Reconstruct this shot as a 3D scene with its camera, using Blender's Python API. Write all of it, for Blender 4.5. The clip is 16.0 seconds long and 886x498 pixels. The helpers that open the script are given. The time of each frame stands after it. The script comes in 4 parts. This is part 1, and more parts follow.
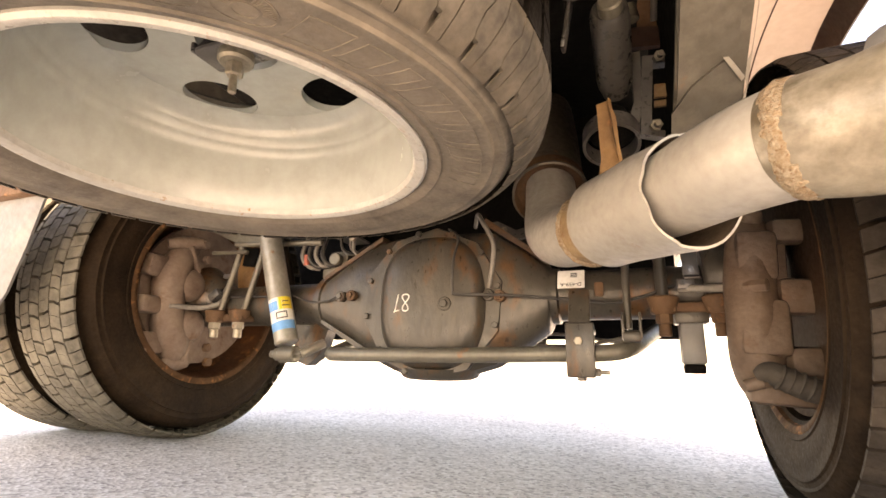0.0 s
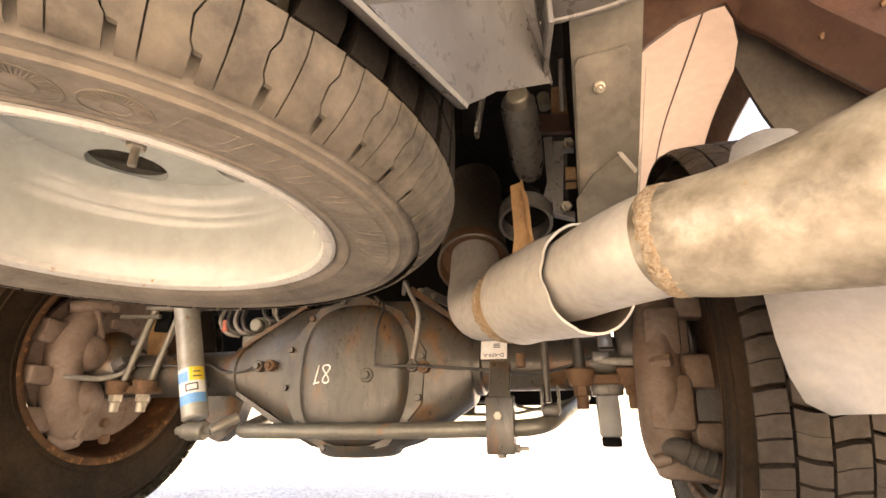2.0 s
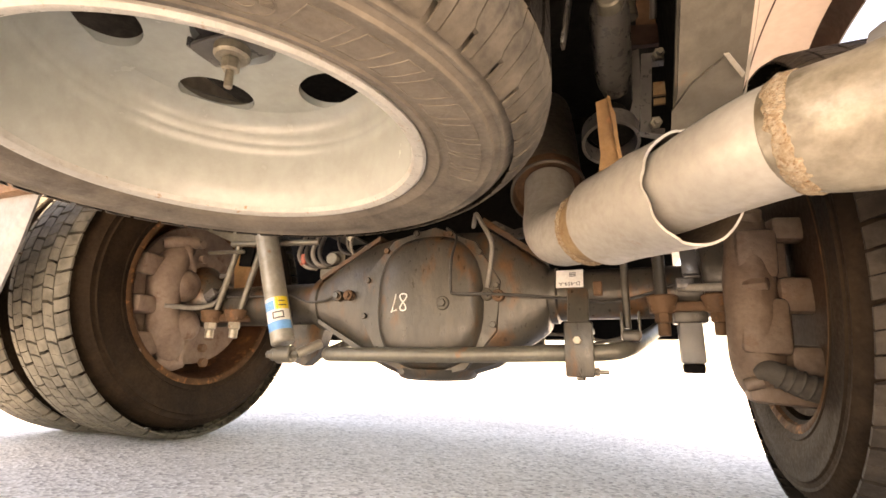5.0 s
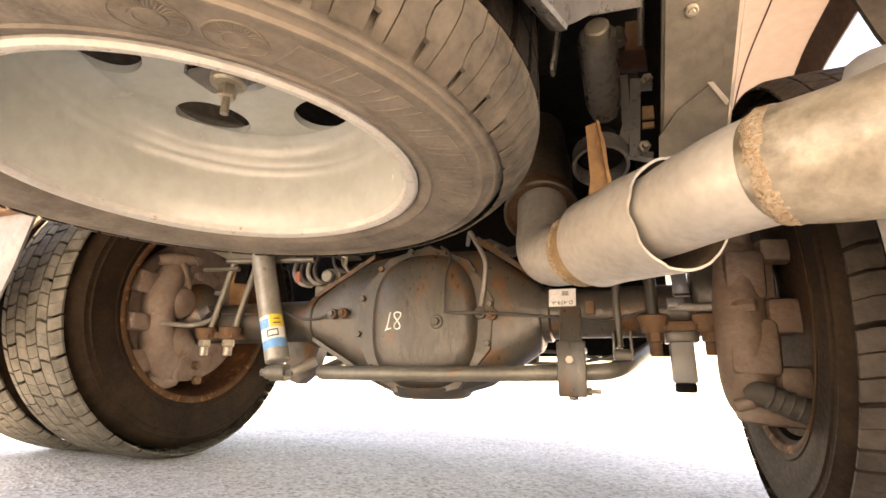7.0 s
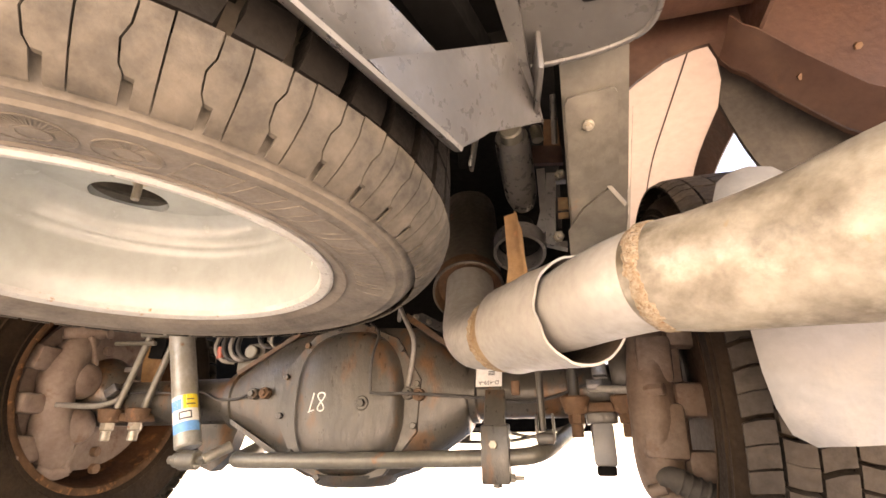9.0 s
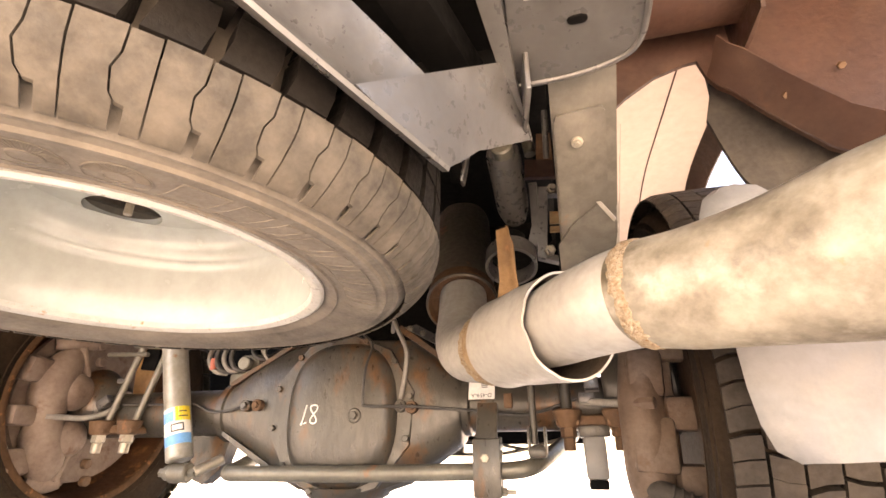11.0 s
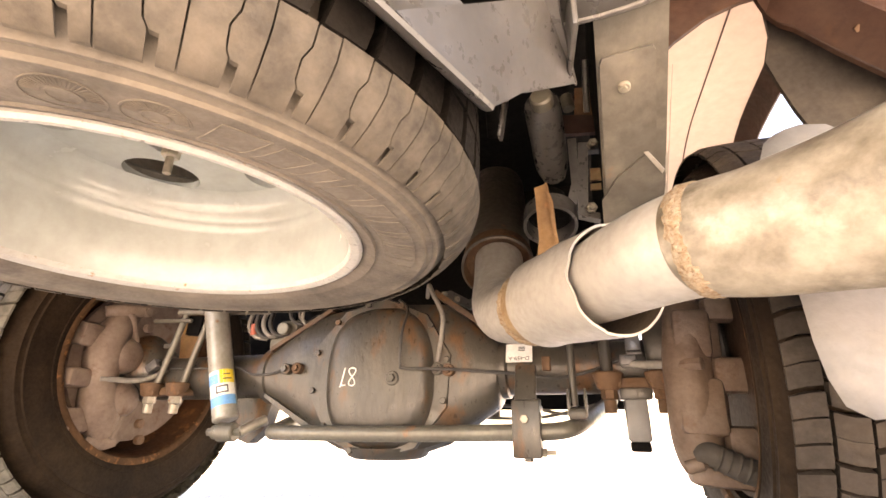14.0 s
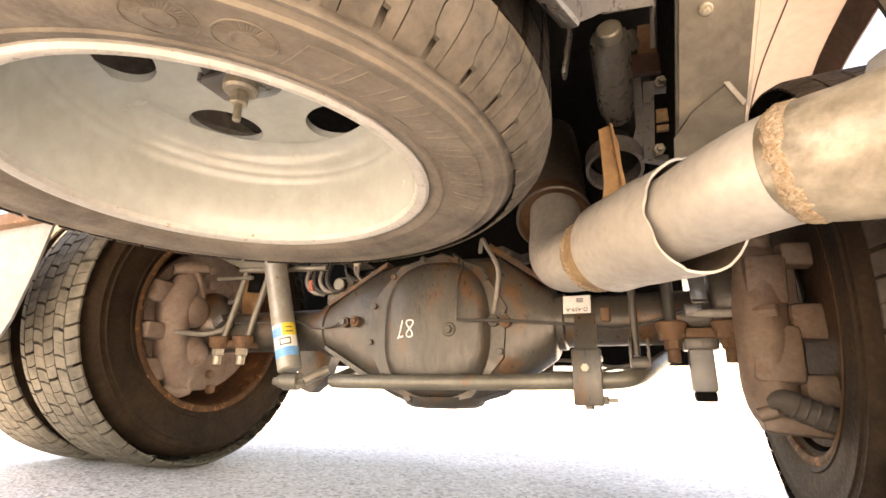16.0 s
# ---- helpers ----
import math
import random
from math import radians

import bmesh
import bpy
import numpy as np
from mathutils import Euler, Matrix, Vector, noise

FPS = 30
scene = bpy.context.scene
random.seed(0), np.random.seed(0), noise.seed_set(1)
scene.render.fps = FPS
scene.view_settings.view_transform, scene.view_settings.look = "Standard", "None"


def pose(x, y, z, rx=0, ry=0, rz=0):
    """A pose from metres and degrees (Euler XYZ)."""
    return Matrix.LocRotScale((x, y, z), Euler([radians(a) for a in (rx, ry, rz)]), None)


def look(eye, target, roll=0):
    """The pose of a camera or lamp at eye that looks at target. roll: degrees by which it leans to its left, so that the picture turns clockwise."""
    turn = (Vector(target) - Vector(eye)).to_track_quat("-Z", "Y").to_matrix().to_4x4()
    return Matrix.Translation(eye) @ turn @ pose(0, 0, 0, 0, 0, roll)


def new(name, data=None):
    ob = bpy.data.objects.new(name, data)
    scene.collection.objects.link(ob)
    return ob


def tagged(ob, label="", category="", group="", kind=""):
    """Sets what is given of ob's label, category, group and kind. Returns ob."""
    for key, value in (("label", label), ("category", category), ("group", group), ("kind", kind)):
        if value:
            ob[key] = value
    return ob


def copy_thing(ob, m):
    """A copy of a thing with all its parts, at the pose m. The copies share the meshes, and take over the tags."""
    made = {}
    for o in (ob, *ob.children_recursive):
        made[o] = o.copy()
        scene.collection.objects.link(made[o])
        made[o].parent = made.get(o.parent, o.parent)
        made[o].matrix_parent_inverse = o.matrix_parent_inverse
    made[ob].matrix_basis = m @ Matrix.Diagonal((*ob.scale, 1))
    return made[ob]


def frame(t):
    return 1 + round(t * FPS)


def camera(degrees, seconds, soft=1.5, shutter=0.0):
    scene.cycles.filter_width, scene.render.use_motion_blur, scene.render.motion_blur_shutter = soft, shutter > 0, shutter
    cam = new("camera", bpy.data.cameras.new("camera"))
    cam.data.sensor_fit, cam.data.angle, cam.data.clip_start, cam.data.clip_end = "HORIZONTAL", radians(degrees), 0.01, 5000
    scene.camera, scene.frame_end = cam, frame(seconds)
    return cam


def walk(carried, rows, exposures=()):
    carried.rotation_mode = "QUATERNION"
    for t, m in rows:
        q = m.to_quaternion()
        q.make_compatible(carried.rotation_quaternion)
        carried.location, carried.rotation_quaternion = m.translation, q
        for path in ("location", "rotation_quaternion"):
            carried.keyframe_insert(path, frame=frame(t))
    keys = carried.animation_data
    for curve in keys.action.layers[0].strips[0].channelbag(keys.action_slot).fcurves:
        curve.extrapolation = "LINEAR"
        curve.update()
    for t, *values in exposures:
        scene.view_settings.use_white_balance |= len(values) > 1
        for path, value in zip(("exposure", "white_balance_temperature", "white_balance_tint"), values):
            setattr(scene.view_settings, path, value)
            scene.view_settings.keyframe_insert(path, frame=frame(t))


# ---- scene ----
cam = camera(86.0, 16.0, soft=1.6)
# seconds, place in metres, turn in degrees
PATH = [
    (0.0, 0.4600, 0.0000, 0.2180, 103.50, -0.96, 21.24),
    (0.5, 0.4568, 0.0072, 0.2152, 103.33, -0.82, 20.65),
    (1.0, 0.4567, 0.0094, 0.2138, 103.86, -0.70, 19.71),
    (1.5, 0.4794, 0.0033, 0.2334, 107.19, -0.31, 17.25),
    (2.0, 0.5064, 0.0066, 0.2530, 109.91, 0.08, 14.79),
    (2.5, 0.4957, 0.0084, 0.2448, 107.62, -0.16, 15.77),
    (3.0, 0.4466, 0.0156, 0.2027, 103.66, -0.75, 19.08),
    (3.5, 0.4470, 0.0074, 0.2055, 102.79, -0.92, 20.62),
    (4.0, 0.4481, 0.0069, 0.2081, 102.87, -0.93, 21.09),
    (6.5, 0.4659, 0.0016, 0.2236, 105.08, -0.88, 20.48),
    (7.0, 0.4661, -0.0026, 0.2255, 105.22, -0.89, 20.54),
    (7.5, 0.4718, 0.0005, 0.2286, 106.85, -0.54, 18.65),
    (8.0, 0.5151, -0.0171, 0.2621, 110.70, -0.06, 15.80),
    (8.5, 0.5159, -0.0135, 0.2629, 111.84, 0.10, 14.72),
    (9.0, 0.5111, -0.0110, 0.2600, 112.53, 0.21, 14.25),
    (11.5, 0.5286, -0.0197, 0.2700, 113.80, 0.21, 13.83),
    (12.0, 0.5335, -0.0224, 0.2737, 114.16, 0.24, 13.73),
    (12.5, 0.5288, -0.0248, 0.2716, 114.30, 0.19, 13.94),
    (13.0, 0.5267, -0.0206, 0.2699, 114.16, 0.26, 14.06),
    (13.5, 0.5256, -0.0164, 0.2681, 113.32, 0.17, 14.86),
    (14.0, 0.5026, 0.0036, 0.2498, 110.42, -0.35, 17.43),
    (14.5, 0.4752, 0.0109, 0.2288, 107.67, -0.60, 19.74),
    (15.0, 0.4681, 0.0155, 0.2210, 106.25, -0.77, 20.87),
    (15.5, 0.4676, 0.0072, 0.2238, 106.10, -0.84, 21.61),
    (16.0, 0.4637, 0.0062, 0.2201, 106.46, -0.96, 22.08),
]
walk(cam, [(t, pose(x, y, z, rx, ry, rz)) for t, x, y, z, rx, ry, rz in PATH], [(0.0, 2.78, 10900, 25), (3.0, 2.93, 10900, 25), (7.0, 2.83, 10900, 25), (8.5, 3.0, 9900, 27), (13.5, 3.25, 9900, 27), (16.0, 3.1, 10500, 24)])

# ---- daylight ----
world = bpy.data.worlds.new("sky")
scene.world = world
world.use_nodes = True
SUN_UP, SUN_TURN = radians(57), radians(162)
sky = world.node_tree.nodes.new("ShaderNodeTexSky")
sky.sky_type, sky.sun_disc = "NISHITA", False
sky.sun_elevation, sky.sun_rotation = SUN_UP, SUN_TURN
back = world.node_tree.nodes["Background"]
back.inputs["Strength"].default_value = 0.15
world.node_tree.links.new(sky.outputs[0], back.inputs[0])
sun = new("sun", bpy.data.lights.new("sun", "SUN"))
sun.data.energy, sun.data.angle, sun.data.color = 5.0, radians(0.6), (1.0, 0.95, 0.86)
sun.matrix_world = look((math.sin(SUN_TURN) * math.cos(SUN_UP) * 50, math.cos(SUN_TURN) * math.cos(SUN_UP) * 50, math.sin(SUN_UP) * 50), (0, 0, 0))


# ---- materials ----
def grimy(name, base, second, rough=0.7, metal=0.0, big=4.0, fine=60.0, rust=0.0, rust_colour=(0.16, 0.07, 0.03), bump=0.15, dust=0.0, dust_colour=(0.36, 0.31, 0.25), streak=1.0, gloss=0.5):
    """Paint, metal or rubber with stains at a large scale, grain at a small one, patches of rust and a film of dust."""
    m = bpy.data.materials.new(name)
    m.use_nodes = True
    n, l = m.node_tree.nodes, m.node_tree.links
    shader = n["Principled BSDF"]
    place = n.new("ShaderNodeTexCoord").outputs["Object"]
    if streak != 1.0:
        run = n.new("ShaderNodeMapping")
        run.inputs["Scale"].default_value = (1, 1, streak)
        l.new(place, run.inputs["Vector"])
        place = run.outputs[0]

    def cloud(scale, detail, low, high):
        t = n.new("ShaderNodeTexNoise")
        t.inputs["Scale"].default_value, t.inputs["Detail"].default_value, t.inputs["Roughness"].default_value = scale, detail, 0.62
        l.new(place, t.inputs["Vector"])
        r = n.new("ShaderNodeMapRange")
        r.inputs["From Min"].default_value, r.inputs["From Max"].default_value = low, high
        l.new(t.outputs["Fac"], r.inputs["Value"])
        return r.outputs["Result"]

    def blend(factor, a, b, mode="MIX"):
        x = n.new("ShaderNodeMix")
        x.data_type, x.blend_type = "RGBA", mode
        for value, socket in ((factor, x.inputs[0]), (a, x.inputs[6]), (b, x.inputs[7])):
            if isinstance(value, (tuple, float)):
                socket.default_value = (*value, 1) if isinstance(value, tuple) else value
            else:
                l.new(value, socket)
        return x.outputs[2]

    colour = blend(cloud(big, 6, 0.35, 0.65), base, second)
    grain = cloud(fine, 4, 0.3, 0.75)
    colour = blend(grain, colour, blend(0.75, colour, (0.02, 0.018, 0.015)), "MIX") if dust < 0 else blend(blend(grain, (0.0, 0.0, 0.0), (0.35, 0.35, 0.35)), colour, (0.5, 0.46, 0.4), "MULTIPLY")
    if dust > 0:
        colour = blend(cloud(big * 2.3, 8, 0.62 - 0.5 * dust, 1.0 - 0.42 * dust), colour, dust_colour)
    if rust > 0:
        mask = cloud(big * 1.7, 9, 0.68 - 0.3 * rust, 0.76 - 0.24 * rust)
        colour = blend(mask, colour, blend(grain, rust_colour, tuple(c * 2.2 for c in rust_colour)))
    l.new(colour, shader.inputs["Base Color"])
    shader.inputs["Metallic"].default_value = metal
    shader.inputs["Specular IOR Level"].default_value = gloss
    r = n.new("ShaderNodeMapRange")
    r.inputs["To Min"].default_value, r.inputs["To Max"].default_value = max(0.05, rough - 0.12), min(1, rough + 0.15)
    l.new(grain, r.inputs["Value"])
    l.new(r.outputs[0], shader.inputs["Roughness"])
    b = n.new("ShaderNodeBump")
    b.inputs["Strength"].default_value, b.inputs["Distance"].default_value = bump, 0.004
    l.new(grain, b.inputs["Height"])
    l.new(b.outputs[0], shader.inputs["Normal"])
    return m


RUBBER = grimy("dusty rubber", (0.075, 0.064, 0.053), (0.110, 0.094, 0.076), 0.75, big=7, fine=160, dust=0.5, dust_colour=(0.185, 0.155, 0.122), gloss=0.35)
TREAD = grimy("worn tread rubber", (0.042, 0.036, 0.029), (0.072, 0.061, 0.048), 0.85, big=14, fine=120, dust=0.45, dust_colour=(0.125, 0.103, 0.079), gloss=0.3)
PALE_TREAD = grimy("pale tread rubber", (0.058, 0.052, 0.041), (0.092, 0.082, 0.063), 0.85, big=12, fine=120, dust=0.5, dust_colour=(0.155, 0.139, 0.107), gloss=0.3)
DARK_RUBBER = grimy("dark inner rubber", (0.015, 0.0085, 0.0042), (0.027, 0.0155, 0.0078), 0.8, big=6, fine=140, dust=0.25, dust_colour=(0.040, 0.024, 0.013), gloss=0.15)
BROWN_TREAD = grimy("brown tread rubber", (0.018, 0.013, 0.009), (0.034, 0.025, 0.018), 0.7, big=8, fine=120, dust=0.35, dust_colour=(0.075, 0.056, 0.040), gloss=0.3)
# Tread rubber darkened to carry the shade on the spare's upper ribs.
SHADED_RIB = grimy("rib rubber with painted shade", (0.006, 0.0045, 0.0034), (0.013, 0.010, 0.0075), 0.8, big=9, fine=150, gloss=0.2)
WHITE = grimy("white wheel paint", (0.395, 0.418, 0.388), (0.37, 0.385, 0.355), 0.17, big=3, fine=30, rust=0.02, bump=0.015, dust=0.04, dust_colour=(0.42, 0.40, 0.33))
WHITE_LIP = grimy("chipped white rim edge", (0.42, 0.415, 0.385), (0.37, 0.36, 0.33), 0.35, big=34, fine=90, rust=0.24, rust_colour=(0.16, 0.08, 0.028))
BROWN_RIM = grimy("rusty brown rim steel", (0.105, 0.046, 0.022), (0.055, 0.026, 0.014), 0.85, 0.0, big=8, fine=90, rust=0.4, rust_colour=(0.12, 0.05, 0.02), gloss=0.12)
WORN_EDGE = grimy("worn brown rim edge", (0.105, 0.055, 0.028), (0.062, 0.032, 0.017), 0.8, 0.0, big=25, fine=120, rust=0.35, gloss=0.12)
AXLE = grimy("grey painted axle steel", (0.046, 0.041, 0.034), (0.072, 0.063, 0.051), 0.36, 0.2, big=8, fine=90, rust=0.50, rust_colour=(0.070, 0.033, 0.013), dust=0.28, dust_colour=(0.105, 0.090, 0.070), streak=0.5)
RUSTY_AXLE = grimy("rusted axle steel", (0.085, 0.045, 0.022), (0.05, 0.032, 0.02), 0.6, 0.15, big=12, fine=100, rust=0.6, rust_colour=(0.075, 0.035, 0.014), dust=0.2, dust_colour=(0.11, 0.085, 0.06))
CASTING = grimy("dusty brake casting", (0.135, 0.088, 0.065), (0.205, 0.145, 0.110), 0.7, 0.1, big=9, fine=110, rust=0.3, rust_colour=(0.075, 0.037, 0.018), dust=0.4, dust_colour=(0.235, 0.178, 0.140))
DARK_CASTING = grimy("brown brake casting", (0.090, 0.055, 0.036), (0.140, 0.092, 0.064), 0.65, 0.1, big=11, fine=110, rust=0.35, rust_colour=(0.055, 0.026, 0.012), dust=0.35, dust_colour=(0.165, 0.118, 0.088))
DARK_DISC = grimy("brake disc rust with painted shade", (0.022, 0.012, 0.007), (0.038, 0.020, 0.011), 0.8, 0.0, big=12, fine=110, gloss=0.15)
RUST = grimy("rusty steel", (0.15, 0.078, 0.038), (0.09, 0.048, 0.027), 0.75, 0.15, big=10, fine=110, rust=0.35)
ORANGE = grimy("orange rusted strap", (0.27, 0.145, 0.058), (0.17, 0.088, 0.037), 0.7, 0.1, big=14, fine=90, rust=0.3)
BAR = grimy("dusty grey steel", (0.19, 0.175, 0.14), (0.14, 0.126, 0.10), 0.45, 0.4, big=10, fine=100, rust=0.12)
BOLT = grimy("zinc bolt steel", (0.40, 0.36, 0.29), (0.28, 0.24, 0.19), 0.45, 0.6, big=20, fine=150, rust=0.2)
SILVER = grimy("silver shock paint", (0.38, 0.36, 0.315), (0.29, 0.27, 0.225), 0.4, 0.35, big=14, fine=110, rust=0.10, dust=0.25, dust_colour=(0.30, 0.26, 0.21))
PIPE = grimy("heat-greyed exhaust steel", (0.41, 0.385, 0.34), (0.355, 0.325, 0.28), 0.45, 0.2, big=6, fine=70, rust=0.05, bump=0.03)
PIPE_STAIN = grimy("stained exhaust steel", (0.34, 0.30, 0.235), (0.095, 0.074, 0.048), 0.42, 0.1, big=15, fine=70, rust=0.12, rust_colour=(0.14, 0.09, 0.045), bump=0.08, dust=0.10, dust_colour=(0.40, 0.36, 0.29))
WELD = grimy("rusted weld bead", (0.27, 0.175, 0.095), (0.40, 0.32, 0.225), 0.8, 0.05, big=190, fine=320, rust=0.36, rust_colour=(0.13, 0.055, 0.02), bump=0.8)
COLLAR = grimy("rust-stained pipe collar", (0.30, 0.20, 0.105), (0.19, 0.115, 0.055), 0.65, 0.05, big=26, fine=120, rust=0.35, rust_colour=(0.13, 0.06, 0.022))
SOOT = grimy("sooty inside of the pipe", (0.060, 0.042, 0.028), (0.11, 0.078, 0.05), 0.85, big=14, fine=120)
MUFFLER = grimy("dark silencer steel", (0.075, 0.064, 0.051), (0.115, 0.097, 0.077), 0.4, 0.45, big=6, fine=80, rust=0.15)
DAMPER_GREY = grimy("worn grey cylinder paint", (0.115, 0.107, 0.098), (0.080, 0.074, 0.067), 0.32, 0.4, big=5, fine=90, bump=0.04)
CHASSIS = grimy("grey chassis paint", (0.085, 0.076, 0.062), (0.115, 0.103, 0.085), 0.5, 0.1, big=5, fine=70, rust=0.1, dust=0.3, dust_colour=(0.24, 0.21, 0.17))
GREY_STEEL = grimy("pale grey bracket paint", (0.150, 0.142, 0.135), (0.085, 0.080, 0.075), 0.34, 0.4, big=5, fine=60, rust=0.0, dust=0.22, dust_colour=(0.24, 0.225, 0.215), bump=0.03)
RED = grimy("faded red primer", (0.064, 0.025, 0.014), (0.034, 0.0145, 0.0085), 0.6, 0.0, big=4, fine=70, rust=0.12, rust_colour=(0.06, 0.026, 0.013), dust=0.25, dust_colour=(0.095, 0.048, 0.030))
SALMON = grimy("salmon wheel arch panel", (0.60, 0.53, 0.475), (0.54, 0.465, 0.41), 0.6, 0.0, big=5, fine=50, dust=0.3, dust_colour=(0.60, 0.53, 0.46), bump=0.05)
# Blacker than paint: the dark under the floor is put into this colour.
BLACK = grimy("black parts and underbody shade", (0.0022, 0.0019, 0.0016), (0.0045, 0.0038, 0.0034), 0.85, big=3, fine=60, gloss=0.1)
FLAP = grimy("dark mud flap rubber", (0.035, 0.029, 0.024), (0.058, 0.048, 0.039), 0.8, big=6, fine=90, dust=0.3, dust_colour=(0.085, 0.070, 0.055), gloss=0.3)
PALE_FLAP = grimy("pale grey plastic", (0.205, 0.198, 0.192), (0.165, 0.160, 0.154), 0.5, big=5, fine=50, dust=0.2, dust_colour=(0.30, 0.27, 0.23))
LINE_BLACK = grimy("black brake line", (0.03, 0.028, 0.025), (0.06, 0.055, 0.05), 0.6, big=20, fine=120)
HOSE = grimy("grey brake hose", (0.24, 0.22, 0.19), (0.18, 0.16, 0.14), 0.6, big=20, fine=120)
CHALK = grimy("white chalk marker", (0.80, 0.79, 0.75), (0.70, 0.69, 0.65), 0.9, big=50, fine=200)
LABEL_WHITE = grimy("white label", (0.76, 0.75, 0.71), (0.68, 0.66, 0.62), 0.6, big=20, fine=150)
LABEL_BLUE = grimy("blue label print", (0.10, 0.33, 0.66), (0.13, 0.38, 0.68), 0.5, big=30, fine=150)
LABEL_YELLOW = grimy("yellow label print", (0.80, 0.62, 0.05), (0.75, 0.55, 0.05), 0.5, big=30, fine=150)
INK = grimy("black print", (0.03, 0.03, 0.035), (0.05, 0.05, 0.05), 0.6, big=30, fine=150)


def asphalt():
    m = bpy.data.materials.new("pale speckled asphalt")
    m.use_nodes = True
    n, l = m.node_tree.nodes, m.node_tree.links
    place = n.new("ShaderNodeTexCoord").outputs["Object"]
    stones = n.new("ShaderNodeTexVoronoi")
    stones.inputs["Scale"].default_value = 130
    l.new(place, stones.inputs["Vector"])
    tone = n.new("ShaderNodeValToRGB")
    for pos, c in ((0.0, (0.33, 0.312, 0.29)), (0.3, (0.60, 0.572, 0.535)), (0.7, (0.69, 0.66, 0.62)), (1.0, (0.82, 0.805, 0.78))):
        e = tone.color_ramp.elements[0] if pos == 0 else (tone.color_ramp.elements[-1] if pos == 1 else tone.color_ramp.elements.new(pos))
        e.position, e.color = pos, (*c, 1)
    bw = n.new("ShaderNodeSeparateColor")
    l.new(stones.outputs["Color"], bw.inputs[0])
    l.new(bw.outputs[0], tone.inputs[0])
    stain = n.new("ShaderNodeTexNoise")
    stain.inputs["Scale"].default_value, stain.inputs["Detail"].default_value = 2.2, 7
    l.new(place, stain.inputs["Vector"])
    r = n.new("ShaderNodeMapRange")
    r.inputs["From Min"].default_value, r.inputs["From Max"].default_value, r.inputs["To Min"].default_value, r.inputs["To Max"].default_value = 0.3, 0.7, 0.86, 1.1
    l.new(stain.outputs["Fac"], r.inputs["Value"])
    mul = n.new("ShaderNodeMix")
    mul.data_type, mul.blend_type = "RGBA", "MULTIPLY"
    mul.inputs[0].default_value = 1
    l.new(tone.outputs[0], mul.inputs[6])
    l.new(r.outputs[0], mul.inputs[7])
    s = n["Principled BSDF"]
    l.new(mul.outputs[2], s.inputs["Base Color"])
    s.inputs["Roughness"].default_value = 0.72
    b = n.new("ShaderNodeBump")
    b.inputs["Strength"].default_value, b.inputs["Distance"].default_value = 0.6, 0.004
    l.new(stones.outputs["Distance"], b.inputs["Height"])
    l.new(b.outputs[0], s.inputs["Normal"])
    return m


ASPHALT = asphalt()
tree = SALMON.node_tree
glow = tree.nodes.new("ShaderNodeBsdfTranslucent")
glow.inputs["Color"].default_value = (0.76, 0.67, 0.61, 1)
half = tree.nodes.new("ShaderNodeMixShader")
half.inputs[0].default_value = 0.26
tree.links.new(tree.nodes["Principled BSDF"].outputs[0], half.inputs[1])
tree.links.new(glow.outputs[0], half.inputs[2])
tree.links.new(half.outputs[0], tree.nodes["Material Output"].inputs[0])


# ---- building helpers ----
def thing(name, at, label, category, group="", kind=""):
    ob = new(name)
    ob.location = at
    ob.empty_display_size = 0.05
    return tagged(ob, label, category, group, kind)


def root_of(ob):
    while ob.parent:
        ob = ob.parent
    return ob


def part(name, shape, material, parent, label="", smooth=40):
    """Links a shape (vertices in world metres, faces) as one mesh under a thing or a part."""
    verts, faces = shape
    base = Vector(root_of(parent).location) if parent else Vector()
    me = bpy.data.meshes.new(name)
    me.from_pydata([tuple(Vector(v) - base) for v in verts], [], faces)
    bm = bmesh.new()
    bm.from_mesh(me)
    bmesh.ops.recalc_face_normals(bm, faces=bm.faces)
    if smooth:
        for f in bm.faces:
            f.smooth = True
        for e in bm.edges:
            if len(e.link_faces) == 2 and e.calc_face_angle(0) > radians(smooth):
                e.smooth = False
    bm.to_mesh(me)
    bm.free()
    me.materials.append(material)
    ob = new(name, me)
    ob.parent = parent
    return tagged(ob, label)


def join(*shapes):
    verts, faces = [], []
    for v, f in shapes:
        k = len(verts)
        verts += list(v)
        faces += [tuple(i + k for i in q) for q in f]
    return verts, faces


def moved(shape, m):
    return [m @ Vector(v) for v in shape[0]], shape[1]


def box(size, at=(0, 0, 0), turn=(0, 0, 0), bevel=0.003):
    bm = bmesh.new()
    bmesh.ops.create_cube(bm, size=1)
    bmesh.ops.scale(bm, vec=size, verts=bm.verts)
    if bevel:
        bmesh.ops.bevel(bm, geom=list(bm.edges), offset=min(bevel, min(size) * 0.42), segments=2, affect="EDGES", profile=0.5)
    m = pose(*at, *turn)
    bm.verts.index_update()
    out = [m @ v.co for v in bm.verts], [tuple(v.index for v in f.verts) for f in bm.faces]
    bm.free()
    return out


def lathe(profile, seg=48, closed=False):
    """Turns a profile of (radius, height) round z."""
    verts, faces = [], []
    n = len(profile)
    for i in range(seg):
        a = 2 * math.pi * i / seg
        verts += [(r * math.cos(a), r * math.sin(a), h) for r, h in profile]
    for i in range(seg):
        for j in range(n if closed else n - 1):
            a, b = i * n, (i + 1) % seg * n
            faces.append((a + j, b + j, b + (j + 1) % n, a + (j + 1) % n))
    return verts, faces


